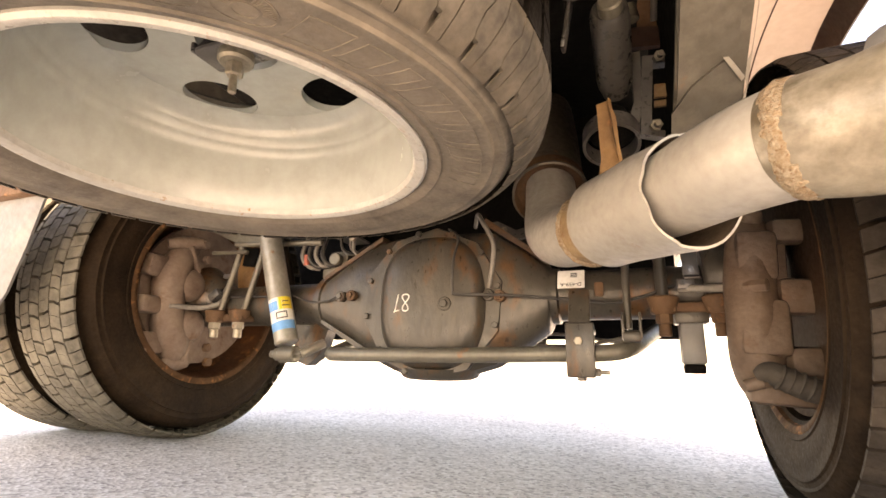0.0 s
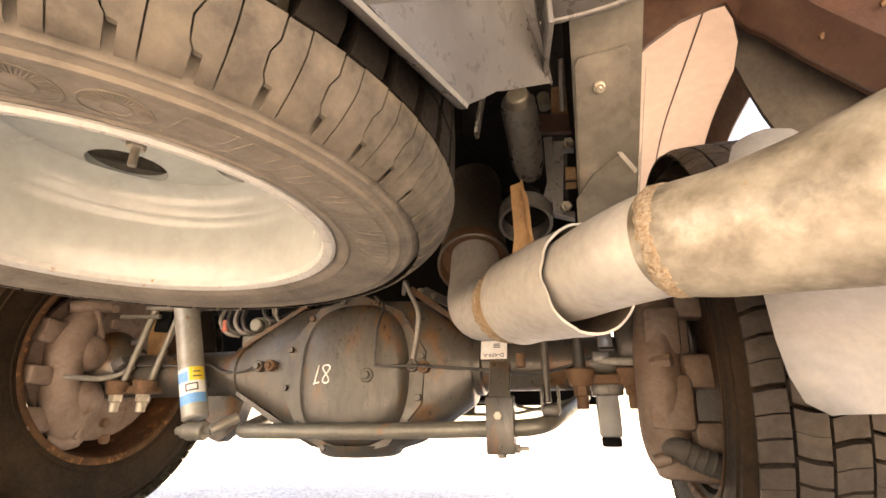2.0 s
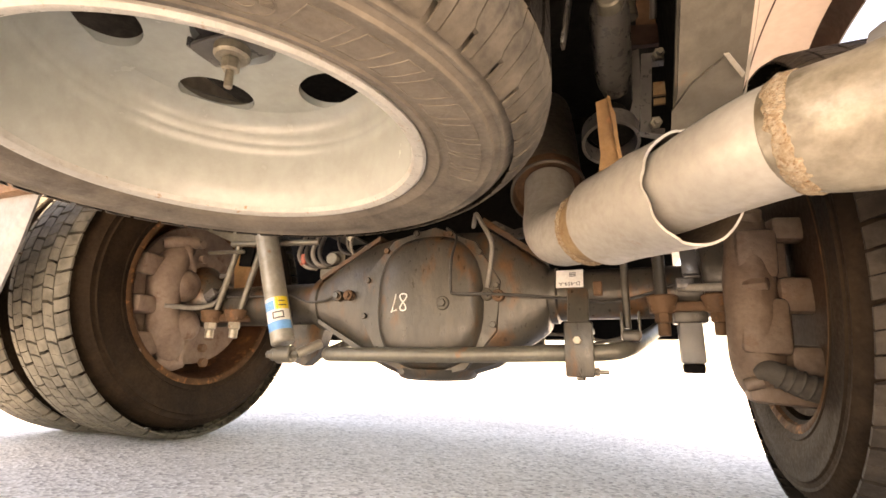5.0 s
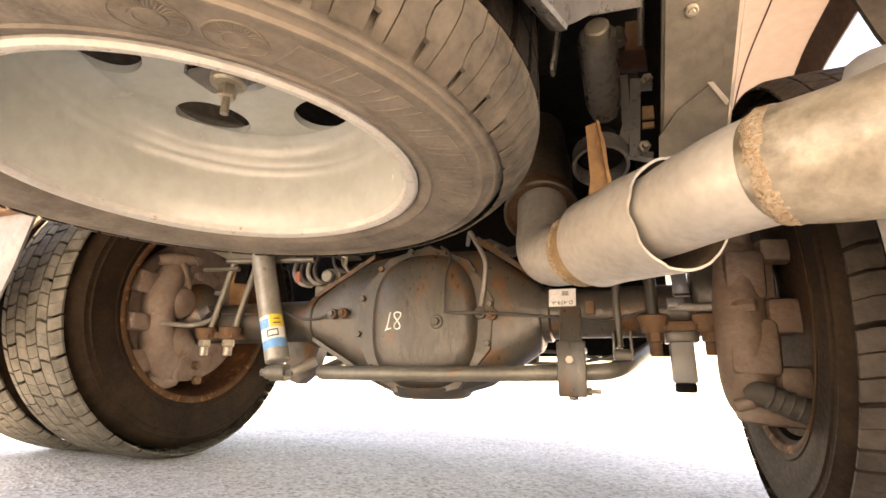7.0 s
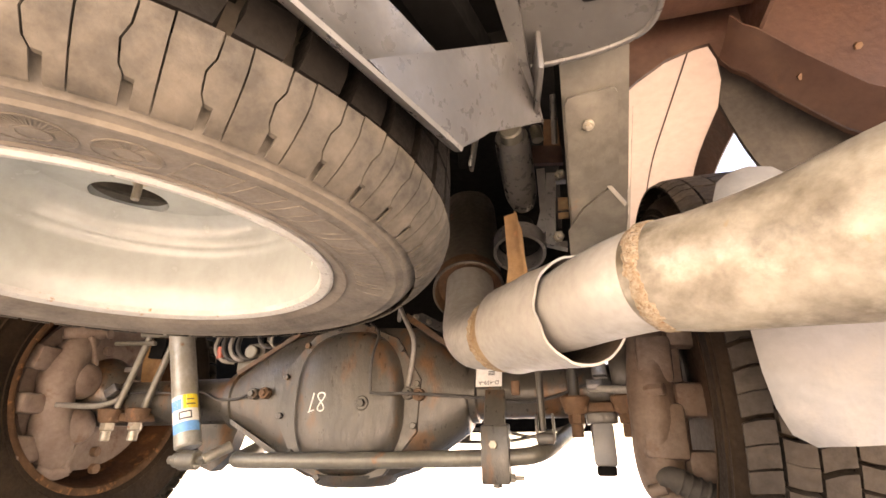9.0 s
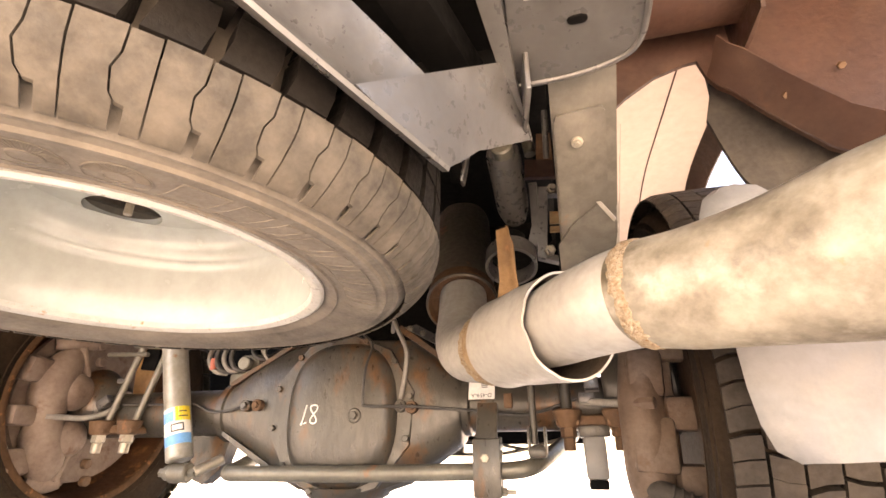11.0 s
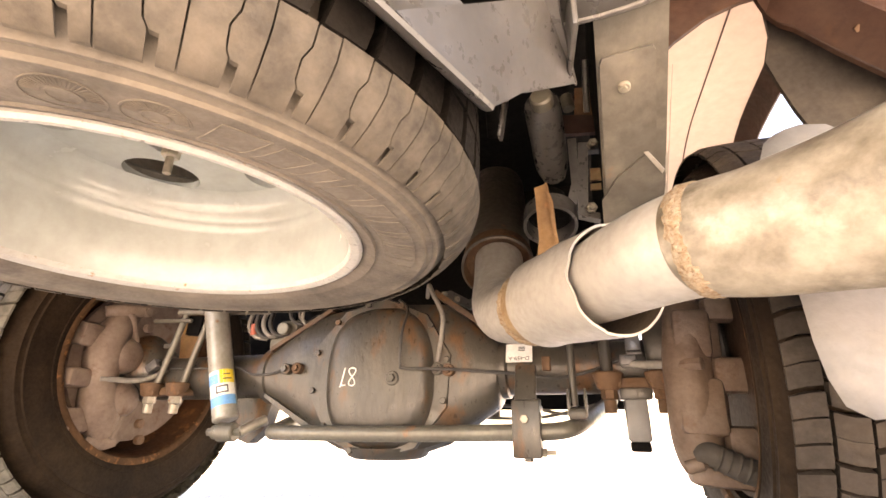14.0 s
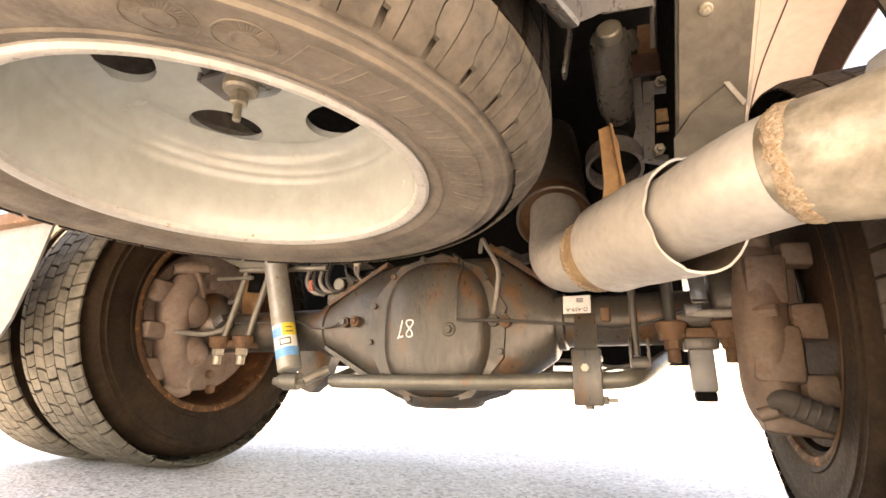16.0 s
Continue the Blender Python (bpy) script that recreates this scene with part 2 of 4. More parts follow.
def capped(profile, seg=32):
    """As lathe, with discs over both ends."""
    v, f = lathe(profile, seg)
    n = len(profile)
    return v, f + [tuple(i * n for i in reversed(range(seg))), tuple(i * n + n - 1 for i in range(seg))]


def along(a, b):
    """The pose that lays z from a towards b."""
    a, b = Vector(a), Vector(b)
    return Matrix.Translation(a) @ (b - a).to_track_quat("Z", "Y").to_matrix().to_4x4()


def rod(a, b, r, seg=20, r2=None, edge=0.15):
    d = (Vector(b) - Vector(a)).length
    r2 = r2 or r
    e = min(edge * r, d * 0.2)
    return moved(capped([(r - e, 0), (r, e), (r2, d - e), (r2 - e, d)], seg), along(a, b))


def hexbolt(at, way, r=0.012, h=0.01, stud=0.0):
    b = Vector(at) + Vector(way).normalized() * h
    s = [rod(at, b, r, 6)]
    if stud:
        s.append(rod(b, b + Vector(way).normalized() * stud, r * 0.5, 10))
    return join(*s)


def smooth_path(points, step=6):
    """A curve through the points."""
    p = [Vector(q) for q in points]
    p = [2 * p[0] - p[1]] + p + [2 * p[-1] - p[-2]]
    out = []
    for i in range(1, len(p) - 2):
        for k in range(step):
            t = k / step
            out.append(0.5 * (2 * p[i] + (p[i + 1] - p[i - 1]) * t + (2 * p[i - 1] - 5 * p[i] + 4 * p[i + 1] - p[i + 2]) * t * t + (3 * p[i] - p[i - 1] - 3 * p[i + 1] + p[i + 2]) * t ** 3))
    return out + [p[-2]]


def tube(points, radius, seg=16, step=6, cap=True, wobble=0.0, lumps=18):
    """A pipe through the points; radius is one number or one for each point."""
    path = smooth_path(points, step)
    if isinstance(radius, (int, float)):
        radii = [radius] * len(path)
    else:
        radii = [q.x for q in smooth_path([(r, 0, 0) for r in radius], step)]
    verts, faces = [], []
    side = None
    for i, p in enumerate(path):
        way = (path[min(i + 1, len(path) - 1)] - path[max(i - 1, 0)]).normalized()
        side = way.orthogonal().normalized() if side is None else (side - way * side.dot(way)).normalized()
        up = way.cross(side)
        for k in range(seg):
            a = 2 * math.pi * k / seg
            out = side * math.cos(a) + up * math.sin(a)
            r = radii[i] * (1 + wobble * noise.noise((p + out * radii[i]) * lumps))
            verts.append(p + out * r)
    for i in range(len(path) - 1):
        for k in range(seg):
            a, b = i * seg, (i + 1) * seg
            faces.append((a + k, a + (k + 1) % seg, b + (k + 1) % seg, b + k))
    if cap:
        faces += [tuple(reversed(range(seg))), tuple((len(path) - 1) * seg + k for k in range(seg))]
    return verts, faces


def plate(corners, thick, way=None):
    """A flat plate: its outline, thickened along its normal or a given way."""
    c = [Vector(q) for q in corners]
    if way is None:
        way = sum(((c[i] - c[0]).cross(c[i + 1] - c[0]) for i in range(1, len(c) - 1)), Vector()).normalized()
    d = Vector(way).normalized() * thick
    n = len(c)
    verts = c + [q + d for q in c]
    faces = [tuple(reversed(range(n))), tuple(range(n, 2 * n))] + [(i, (i + 1) % n, n + (i + 1) % n, n + i) for i in range(n)]
    return verts, faces


def sheet(rows, thick):
    """A curved sheet through rows of points, with a thickness."""
    nr, nc = len(rows), len(rows[0])
    grid = [[Vector(q) for q in r] for r in rows]
    verts, under = [], []
    for i in range(nr):
        for j in range(nc):
            a = grid[min(i + 1, nr - 1)][j] - grid[max(i - 1, 0)][j]
            b = grid[i][min(j + 1, nc - 1)] - grid[i][max(j - 1, 0)]
            verts.append(grid[i][j])
            under.append(grid[i][j] + a.cross(b).normalized() * thick)
    n = nr * nc
    faces = []
    for i in range(nr - 1):
        for j in range(nc - 1):
            q = (i * nc + j, i * nc + j + 1, (i + 1) * nc + j + 1, (i + 1) * nc + j)
            faces += [q, tuple(k + n for k in reversed(q))]
    rim = [j for j in range(nc)] + [i * nc + nc - 1 for i in range(1, nr)] + [(nr - 1) * nc + j for j in range(nc - 2, -1, -1)] + [i * nc for i in range(nr - 2, 0, -1)]
    for a, b in zip(rim, rim[1:] + rim[:1]):
        faces.append((a, a + n, b + n, b))
    return verts + under, faces


# ---- ground ----
camber = ((-400, 0.004), (-1.2, 0.004), (-0.7, 0.0), (0.8, -0.028), (1.2, -0.033), (400, -0.033))
ground = part("ground", ([(x, y, z) for x, z in camber for y in (-400, 400)], [(2 * i, 2 * i + 2, 2 * i + 3, 2 * i + 1) for i in range(len(camber) - 1)]), ASPHALT, None, smooth=10)
tagged(ground, "pale grey speckled asphalt yard under the truck", "ground", kind="structure")

# ---- wheels: built round z, then turned ----
TYRE_R, HALF = 0.388, 0.1125


def carcass(grow=1.06):
    half = [(0.243, 0.098), (0.252, 0.104), (0.262, 0.1085), (0.264, 0.1065), (0.285, 0.1125), (0.302, 0.1135), (0.318, 0.1130), (0.320, 0.1145), (0.323, 0.1145), (0.325, 0.1115), (0.332, 0.1105), (0.334, 0.1118), (0.337, 0.1118), (0.339, 0.1085), (0.344, 0.106), (0.350, 0.099), (0.358, 0.085), (0.362, 0.07)]
    inner = [(0.243, 0.090), (0.243, 0.0)]
    ring = half + [(r, -h) for r, h in reversed(half)] + [(0.232, -0.09), (0.232, 0.09)]
    return lathe([(r * grow, h) for r, h in ring], 96, closed=True)


def crown(s):
    """The tread's radius at a place across the tyre."""
    return TYRE_R - 0.004 * (abs(s) / HALF) ** 2 - 0.034 * (max(0, abs(s) - 0.066) / 0.046) ** 1.8


def drive_crown(s):
    """The flatter, square-shouldered tread of the road wheels."""
    return TYRE_R - 0.005 * (abs(s) / HALF) ** 3 - max(0, abs(s) - 0.096) * 0.5


def tread_block(left, right, sink=0.364, crown=crown):
    """A block between two edges, each a list of (angle, across)."""
    ring = left + right[::-1]
    n = len(ring)
    m = len(left)
    top = [(crown(s) * math.cos(a), crown(s) * math.sin(a), s) for a, s in ring]
    low = [((sink if abs(s) < 0.099 else crown(s) - 0.004) * math.cos(a), (sink if abs(s) < 0.099 else crown(s) - 0.004) * math.sin(a), s) for a, s in ring]
    faces = [(i, i + 1, n - 2 - i, n - 1 - i) for i in range(m - 1)]
    faces += [(i, n + i, n + (i + 1) % n, (i + 1) % n) for i in range(n)]
    return top + low, faces


def drive_tread(pitches=84):
    """Six rows of offset blocks, as on a drive axle."""
    blocks = []
    rows = ((-0.107, -0.075), (-0.071, -0.0385), (-0.035, -0.0015), (0.0015, 0.035), (0.0385, 0.071), (0.075, 0.107))
    for k, (a, b) in enumerate(rows):
        for i in range(pitches):
            t = 2 * math.pi * (i + 0.5 * (k % 2) + 0.06 * math.sin(i * 2.3 + k)) / pitches
            w, g = 2 * math.pi / pitches, 0.0040 / TYRE_R
            skew = 0.013 * (1 if k % 2 else -1)
            mid = (a + b) / 2
            left = [(t, a), (t + skew, mid), (t + skew * 1.2, b)]
            right = [(q + w - g, s) for q, s in left]
            blocks.append(tread_block(left, right, 0.374, drive_crown))
    return join(*blocks)


def disc_with_holes(r0, r1, z, holes, ring, size, thick):
    """A wheel disc: a flat ring pierced by round hand holes, with their turned-in edges."""
    verts, faces = [], []
    seg = 14
    for h in range(holes):
        mid = 2 * math.pi * h / holes
        half = math.pi / holes
        # the outline of one sector, matched to points round the hole
        hole, outer = [], []
        for k in range(seg * 4):
            a = 2 * math.pi * k / (seg * 4)
            dx, dy = math.cos(a), math.sin(a)
            hole.append((ring + size * dx, size * 1.15 * dy))
            q = k / seg
            side = int(q)
            f = q - side
            corner = [(1, -1), (1, 1), (-1, 1), (-1, -1), (1, -1)]
            u0, v0 = corner[side]
            u1, v1 = corner[side + 1]
            u, v = u0 + (u1 - u0) * f, v0 + (v1 - v0) * f
            rr = (r0 + r1) / 2 + u * (r1 - r0) / 2
            outer.append((rr, v * half))
        # the hole's points start at angle 0, the outline's at its lower right corner: shift by half a side
        hole = hole[-seg // 2:] + hole[:-seg // 2]
        k0 = len(verts)
        n = seg * 4
        for x, y in hole:
            verts.append((x * math.cos(mid) - y * math.sin(mid), x * math.sin(mid) + y * math.cos(mid), z))
        for r, a in outer:
            verts.append((r * math.cos(mid + a), r * math.sin(mid + a), z))
        for x, y in hole:
            verts.append((x * math.cos(mid) - y * math.sin(mid), x * math.sin(mid) + y * math.cos(mid), z + thick))
        for k in range(n):
            j = (k + 1) % n
            faces += [(k0 + k, k0 + j, k0 + n + j, k0 + n + k), (k0 + k, k0 + 2 * n + k, k0 + 2 * n + j, k0 + j)]
    return verts, faces


def rim_shapes(deep=0.155, grow=1.05):
    """Lip, barrel and disc of a deep steel wheel whose open side is at -z."""
    lip = lathe([(0.226, -0.094), (0.2285, -0.1015), (0.2335, -0.1045), (0.2395, -0.1055), (0.2435, -0.103), (0.2435, -0.098), (0.236, -0.092)], 96, closed=True)
    z1 = -0.104 + deep
    barrel = lathe([(0.2265, -0.094), (0.2255, -0.088), (0.2225, -0.074), (0.2195, -0.060), (0.2172, -0.044), (0.2155, -0.028), (0.2135, -0.012), (0.2120, -0.004), (0.2105, -0.002), (0.2095, 0.006), (0.2075, 0.012), (0.2062, 0.014), (0.2045, 0.022), (0.2005, z1 - 0.020), (0.1950, z1 - 0.010), (0.1860, z1 - 0.003), (0.176, z1)], 96)
    disc = disc_with_holes(0.050, 0.200, z1 + 0.0005, 5, 0.150, 0.0455, 0.012)
    hub = lathe([(0.050, z1), (0.048, z1 + 0.012)], 48)
    wide = Matrix.Diagonal((grow, grow, 1, 1))
    return moved(lip, wide), moved(barrel, wide), moved(join(disc, hub), wide), z1


# the spare wheel, lying flat under the tail
SPARE = Vector((0.018, 0.396, 0.443 + 0.1135))
spare_wheel = thing("spare_wheel", SPARE, "white steel spare wheel with worn tyre slung flat underneath", "spare wheel")
at_spare = Matrix.Translation(SPARE) @ Matrix.Rotation(radians(143), 4, "Z")
tyre = part("tyre", moved(carcass(1.0), at_spare), RUBBER, spare_wheel, "dusty worn truck tyre")
lip, barrel, disc, z1 = rim_shapes(0.155, 1.01)
rim = part("rim", moved(barrel, at_spare), WHITE, spare_wheel, "white painted steel rim")
part("rim_lip", moved(lip, at_spare), WHITE_LIP, rim, "white rim edge with rust spots")
part("disc", moved(disc, at_spare), WHITE, rim, "white wheel disc with round hand holes")
# centre ribs of the spare's tread, joined; their colour carries the shade there
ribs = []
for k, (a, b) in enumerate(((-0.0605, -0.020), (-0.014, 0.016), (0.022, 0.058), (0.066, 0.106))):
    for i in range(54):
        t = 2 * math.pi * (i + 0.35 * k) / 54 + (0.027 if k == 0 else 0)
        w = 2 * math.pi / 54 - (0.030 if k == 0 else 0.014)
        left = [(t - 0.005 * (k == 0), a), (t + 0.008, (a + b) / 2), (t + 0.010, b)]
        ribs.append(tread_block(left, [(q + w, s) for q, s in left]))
part("tread", moved(join(*ribs), at_spare), SHADED_RIB, tyre, "tread ribs with the shade put into their colour")
# the lower shoulder's blocks, cut by straight and stepped slits in turn
N = 108
for i in range(N):
    t = 2 * math.pi * i / N
    w = 2 * math.pi / N
    gap = 0.0036
    straight = [(0, -0.112), (0, -0.1020), (0.0, -0.1015), (0.0, -0.098), (0.0, -0.088), (0.0, -0.080), (0.0, -0.064)]
    stepped = [(0.012, -0.112), (0.012, -0.1020), (0.012, -0.1015), (0.004, -0.098), (0.0, -0.088), (0.010, -0.080), (0.012, -0.064)]
    one, two = (straight, stepped) if i % 2 else (stepped, straight)
    reach = 0.0012 if i % 2 else 0.0
    left = [(t + a + gap, s + (reach if s > -0.07 else 0)) for a, s in one]
    right = [(t + w + a, s + (reach if s > -0.07 else 0)) for a, s in two]
    if i % 2 == 0:
        left[0] = (left[0][0] + 0.014, left[0][1])
        left[1] = (left[1][0] + 0.014, left[1][1])
    part("tread_block", moved(tread_block(left, right), at_spare), TREAD, tyre)


def curl(shape_xy, r, angle, lift, flip=1):
    """Lays a flat drawing (metres; x along, y outward) on the spare's lower side."""
    out = []
    for x, y, h in shape_xy:
        rr = r + y
        a = radians(angle) + x / r
        bulge = 0.1065
        for (r0, h0), (r1, h1) in zip(((0.264, 0.1065), (0.285, 0.1125), (0.302, 0.1135)), ((0.285, 0.1125), (0.302, 0.1135), (0.318, 0.1130))):
            if rr > r0:
                bulge = h0 + (h1 - h0) * (rr - r0) / (r1 - r0)
        out.append((SPARE.x + rr * math.cos(a), SPARE.y + rr * math.sin(a), SPARE.z - bulge - h + lift))
    return out


def stroke(points, width, r, angle):
    """A raised line on the sidewall through flat points, closed where it ends at its start."""
    p = [Vector(q) for q in points]
    loop = (p[0] - p[-1]).length < 1e-6
    p = [a.lerp(b, k / 4) for a, b in zip(p, p[1:]) for k in range(4)] + p[-1:]
    p = p[:-1] if loop else p
    n = len(p)
    ring = []
    for i, q in enumerate(p):
        a = p[i - 1] if loop or i else q
        b = p[(i + 1) % n] if loop or i < n - 1 else q
        u, v = (q - a), (b - q)
        u = (u if u.length else v).normalized()
        v = (v if v.length else u).normalized()
        m = Vector((-u.y - v.y, u.x + v.x)).normalized()
        m = m * width / 2 / max(0.5, m.dot(Vector((-u.y, u.x))))
        ring += [(q.x + m.x, q.y + m.y, 0.0007), (q.x - m.x, q.y - m.y, 0.0007), (q.x + 1.3 * m.x, q.y + 1.3 * m.y, -0.002), (q.x - 1.3 * m.x, q.y - 1.3 * m.y, -0.002)]
    faces = []
    for i in range(n if loop else n - 1):
        a, b = 4 * i, 4 * ((i + 1) % n)
        faces += [(a, b, b + 1, a + 1), (a, a + 2, b + 2, b), (a + 1, b + 1, b + 3, a + 3)]
    return curl(ring, r, angle, 0), faces


# the maker's lettering as plain raised outlines
for a, w in ((-32.0, 0.0165), (-24.4, 0.0125), (-17.8, 0.0085), (-11.0, 0.0150), (-3.0, 0.0130), (5.0, 0.0150), (12.6, 0.0125), (19.6, 0.0140), (27.0, 0.0125)):
    s = 0.005
    part("moulded_mark", stroke([(-w - s, -0.018), (w - s, -0.018), (w + s, 0.018), (-w + s, 0.018), (-w - s, -0.018)], 0.0011, 0.292, a), RUBBER, tyre)
for a, big in ((-51.6, 0.0235), (-41.6, 0.0215)):
    ring = [(big * math.cos(k * math.pi / 14), 0.85 * big * math.sin(k * math.pi / 14)) for k in range(28)]
    part("moulded_ring", stroke(ring + ring[:1], 0.0011, 0.292, a), RUBBER, tyre)
    inner = [(0.42 * x, 0.42 * y) for x, y in ring]
    part("moulded_ring", stroke(inner + inner[:1], 0.0011, 0.292, a), RUBBER, tyre)
    for k in [j * 0.13 for j in range(24)]:
        part("moulded_line", stroke([(0.52 * big * math.cos(k), 0.44 * big * math.sin(k)), (0.93 * big * math.cos(k), 0.79 * big * math.sin(k))], 0.0007, 0.292, a), RUBBER, tyre)

# the carrier that holds the spare: a bracket, spring and nut through the hub hole
carrier = thing("spare_wheel_carrier", (SPARE.x, SPARE.y, SPARE.z), "steel bracket with rusty spring and nut holding the spare", "bracket")
cz = SPARE.z + z1 + 0.018
part("yoke", join(box((0.10, 0.05, 0.006), (SPARE.x, SPARE.y, cz - 0.028)), box((0.006, 0.05, 0.16), (SPARE.x - 0.05, SPARE.y, cz + 0.05)), box((0.006, 0.05, 0.16), (SPARE.x + 0.05, SPARE.y, cz + 0.05)), box((0.13, 0.03, 0.01), (SPARE.x, SPARE.y, cz + 0.13)), rod((SPARE.x, SPARE.y, cz + 0.1), (SPARE.x, SPARE.y, 0.97), 0.012)), GREY_STEEL, carrier)
part("spring", tube([(SPARE.x + 0.018 * math.cos(k * 1.2), SPARE.y + 0.018 * math.sin(k * 1.2), cz - 0.03 + 0.0022 * k) for k in range(26)], 0.0035, 8, 3), RUST, carrier, "rusty coil spring")
part("washer", rod((SPARE.x, SPARE.y, cz - 0.045), (SPARE.x, SPARE.y, cz - 0.028), 0.022), BOLT, carrier)
part("nut", join(rod((SPARE.x, SPARE.y, cz - 0.062), (SPARE.x, SPARE.y, cz - 0.045), 0.011, 6), rod((SPARE.x, SPARE.y, cz - 0.085), (SPARE.x, SPARE.y, cz - 0.06), 0.005, 12)), BOLT, carrier)

# the rear axle's twin wheels
AXLE_Y, AXLE_Z = 1.085, 0.411
drive_mesh = drive_tread()
lip, barrel, disc, z1 = rim_shapes(0.17, 1.085)


def road_wheel(name_label, x, side, y, z, grow=1.06):
    """A wheel standing on the ground; side -1 puts the deep side towards +x (left wheels), 1 towards -x."""
    w = thing("wheel", (0, 0, 0), name_label, "wheel", "rear wheels")
    turn = Matrix.Rotation(radians(90), 4, "Y") if side > 0 else Matrix.Rotation(radians(-90), 4, "Y")
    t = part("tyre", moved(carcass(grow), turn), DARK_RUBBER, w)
    # Left treads are paler, right ones browner.
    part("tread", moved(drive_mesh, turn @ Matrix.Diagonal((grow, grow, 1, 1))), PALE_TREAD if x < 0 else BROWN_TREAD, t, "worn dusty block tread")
    r = part("rim", moved(barrel, turn), BROWN_RIM, w, "rusty brown steel rim")
    part("rim_lip", moved(lip, turn), WORN_EDGE, r, "worn shiny rim edge")
    part("disc", moved(disc, turn), BROWN_RIM, r)
    w.location = (x, y, z)
    return w


LEFT_X, RIGHT_X = -0.695, 0.702
RIGHT_Y, RIGHT_Z, RIGHT_R = 1.035, 0.371, 0.400
left_wheel = road_wheel("inner twin wheel, dusty block tread, rusty brown rim, on asphalt", LEFT_X - HALF, -1, AXLE_Y, AXLE_Z)
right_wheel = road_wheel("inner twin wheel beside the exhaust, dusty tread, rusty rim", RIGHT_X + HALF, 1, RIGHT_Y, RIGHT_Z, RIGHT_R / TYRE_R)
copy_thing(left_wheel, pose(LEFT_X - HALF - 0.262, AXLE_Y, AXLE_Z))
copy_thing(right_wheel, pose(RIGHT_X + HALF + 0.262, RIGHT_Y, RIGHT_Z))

# ---- rear axle ----
TUBE_Z = 0.368
axle = thing("rear_axle", (0.03, AXLE_Y, TUBE_Z), "grey rusty rear axle with bulging differential housing", "axle")
CX, CZ = 0.032, 0.355
part("axle_tube", rod((LEFT_X - 0.02, AXLE_Y, TUBE_Z), (-0.25, AXLE_Y, TUBE_Z), 0.056, 32), AXLE, axle)
part("axle_tube", rod((0.30, AXLE_Y, TUBE_Z), (RIGHT_X + 0.02, AXLE_Y, TUBE_Z), 0.054, 32), AXLE, axle)
# the banjo: round in the middle, drawn out to the tubes on both sides
rings = []
for x, ry, rz, zc in ((-0.32, 0.056, 0.056, TUBE_Z), (-0.300, 0.057, 0.057, TUBE_Z), (-0.297, 0.070, 0.070, TUBE_Z), (-0.280, 0.071, 0.071, TUBE_Z), (-0.277, 0.066, 0.066, TUBE_Z), (-0.21, 0.070, 0.097, 0.374), (-0.165, 0.072, 0.124, 0.374), (-0.12, 0.074, 0.152, 0.366), (-0.07, 0.076, 0.168, CZ + 0.004), (0.032, 0.078, 0.172, CZ + 0.004), (0.13, 0.076, 0.166, CZ + 0.006), (0.18, 0.074, 0.157, 0.367), (0.245, 0.070, 0.112, 0.364), (0.294, 0.066, 0.080, 0.364), (0.300, 0.066, 0.072, 0.365), (0.303, 0.064, 0.062, TUBE_Z), (0.318, 0.064, 0.062, TUBE_Z), (0.322, 0.056, 0.056, TUBE_Z), (0.36, 0.055, 0.055, TUBE_Z)):
    p = 2.0 if abs(x - 0.01) > 0.28 else 3.2
    ring = []
    for k in range(36):
        c, d = math.cos(k * math.pi / 18), math.sin(k * math.pi / 18)
        q = 1 / (abs(c) ** p + abs(d) ** p) ** (1 / p)
        ring.append((x, AXLE_Y + ry * c * q, zc + rz * d * (q if p > 2 and abs(d) < 0.9 else 1)))
    rings.append(ring)
verts = [v for r in rings for v in r]
faces = [(i * 36 + k, i * 36 + (k + 1) % 36, (i + 1) * 36 + (k + 1) % 36, (i + 1) * 36 + k) for i in range(len(rings) - 1) for k in range(36)]
part("banjo_housing", (verts, faces), AXLE, axle, "grey painted banjo housing with rust streaks")
facing = Matrix.Translation((CX, AXLE_Y - 0.068, CZ)) @ Matrix.Rotation(radians(90), 4, "X") @ Matrix.Diagonal((1.0, 1, 1, 1))
flange = capped([(0.140, -0.05), (0.160, -0.02), (0.176, -0.008), (0.177, 0.004), (0.175, 0.008), (0.150, 0.0085)], 10)
part("cover_flange", moved(flange, facing @ Matrix.Rotation(radians(13), 4, "Z")), AXLE, axle)
def squared(shape, p=2.9):
    """Swells a round shape towards its corners."""
    out = []
    for x, y, z in shape[0]:
        n = math.hypot(x, y) or 1
        k = 0.985 / (abs(x / n) ** p + abs(y / n) ** p) ** (1 / p)
        out.append((x * k, y * k, z))
    return out, shape[1]


cover = squared(capped([(0.1500, 0.006), (0.1485, 0.012), (0.1440, 0.024), (0.134, 0.035), (0.120, 0.041), (0.08, 0.0455), (0.04, 0.046), (0.01, 0.046)], 48), 2.6)
cover = [(x * (0.875 - 0.28 * max(0.0, y) * (x > 0)) + 0.006, y * 1.04, z) for x, y, z in cover[0]], cover[1]
cover_ob = part("differential_cover", moved(cover, facing), AXLE, axle, "domed grey differential cover with brown rust")
for k in range(12):
    a = 2 * math.pi * (k + 0.35) / 12
    p = facing @ Vector((0.1655 * math.cos(a), 0.1655 * math.sin(a), 0.008))
    part("bolt", hexbolt(p, (0, -1, 0), 0.0075, 0.008), AXLE, cover_ob)
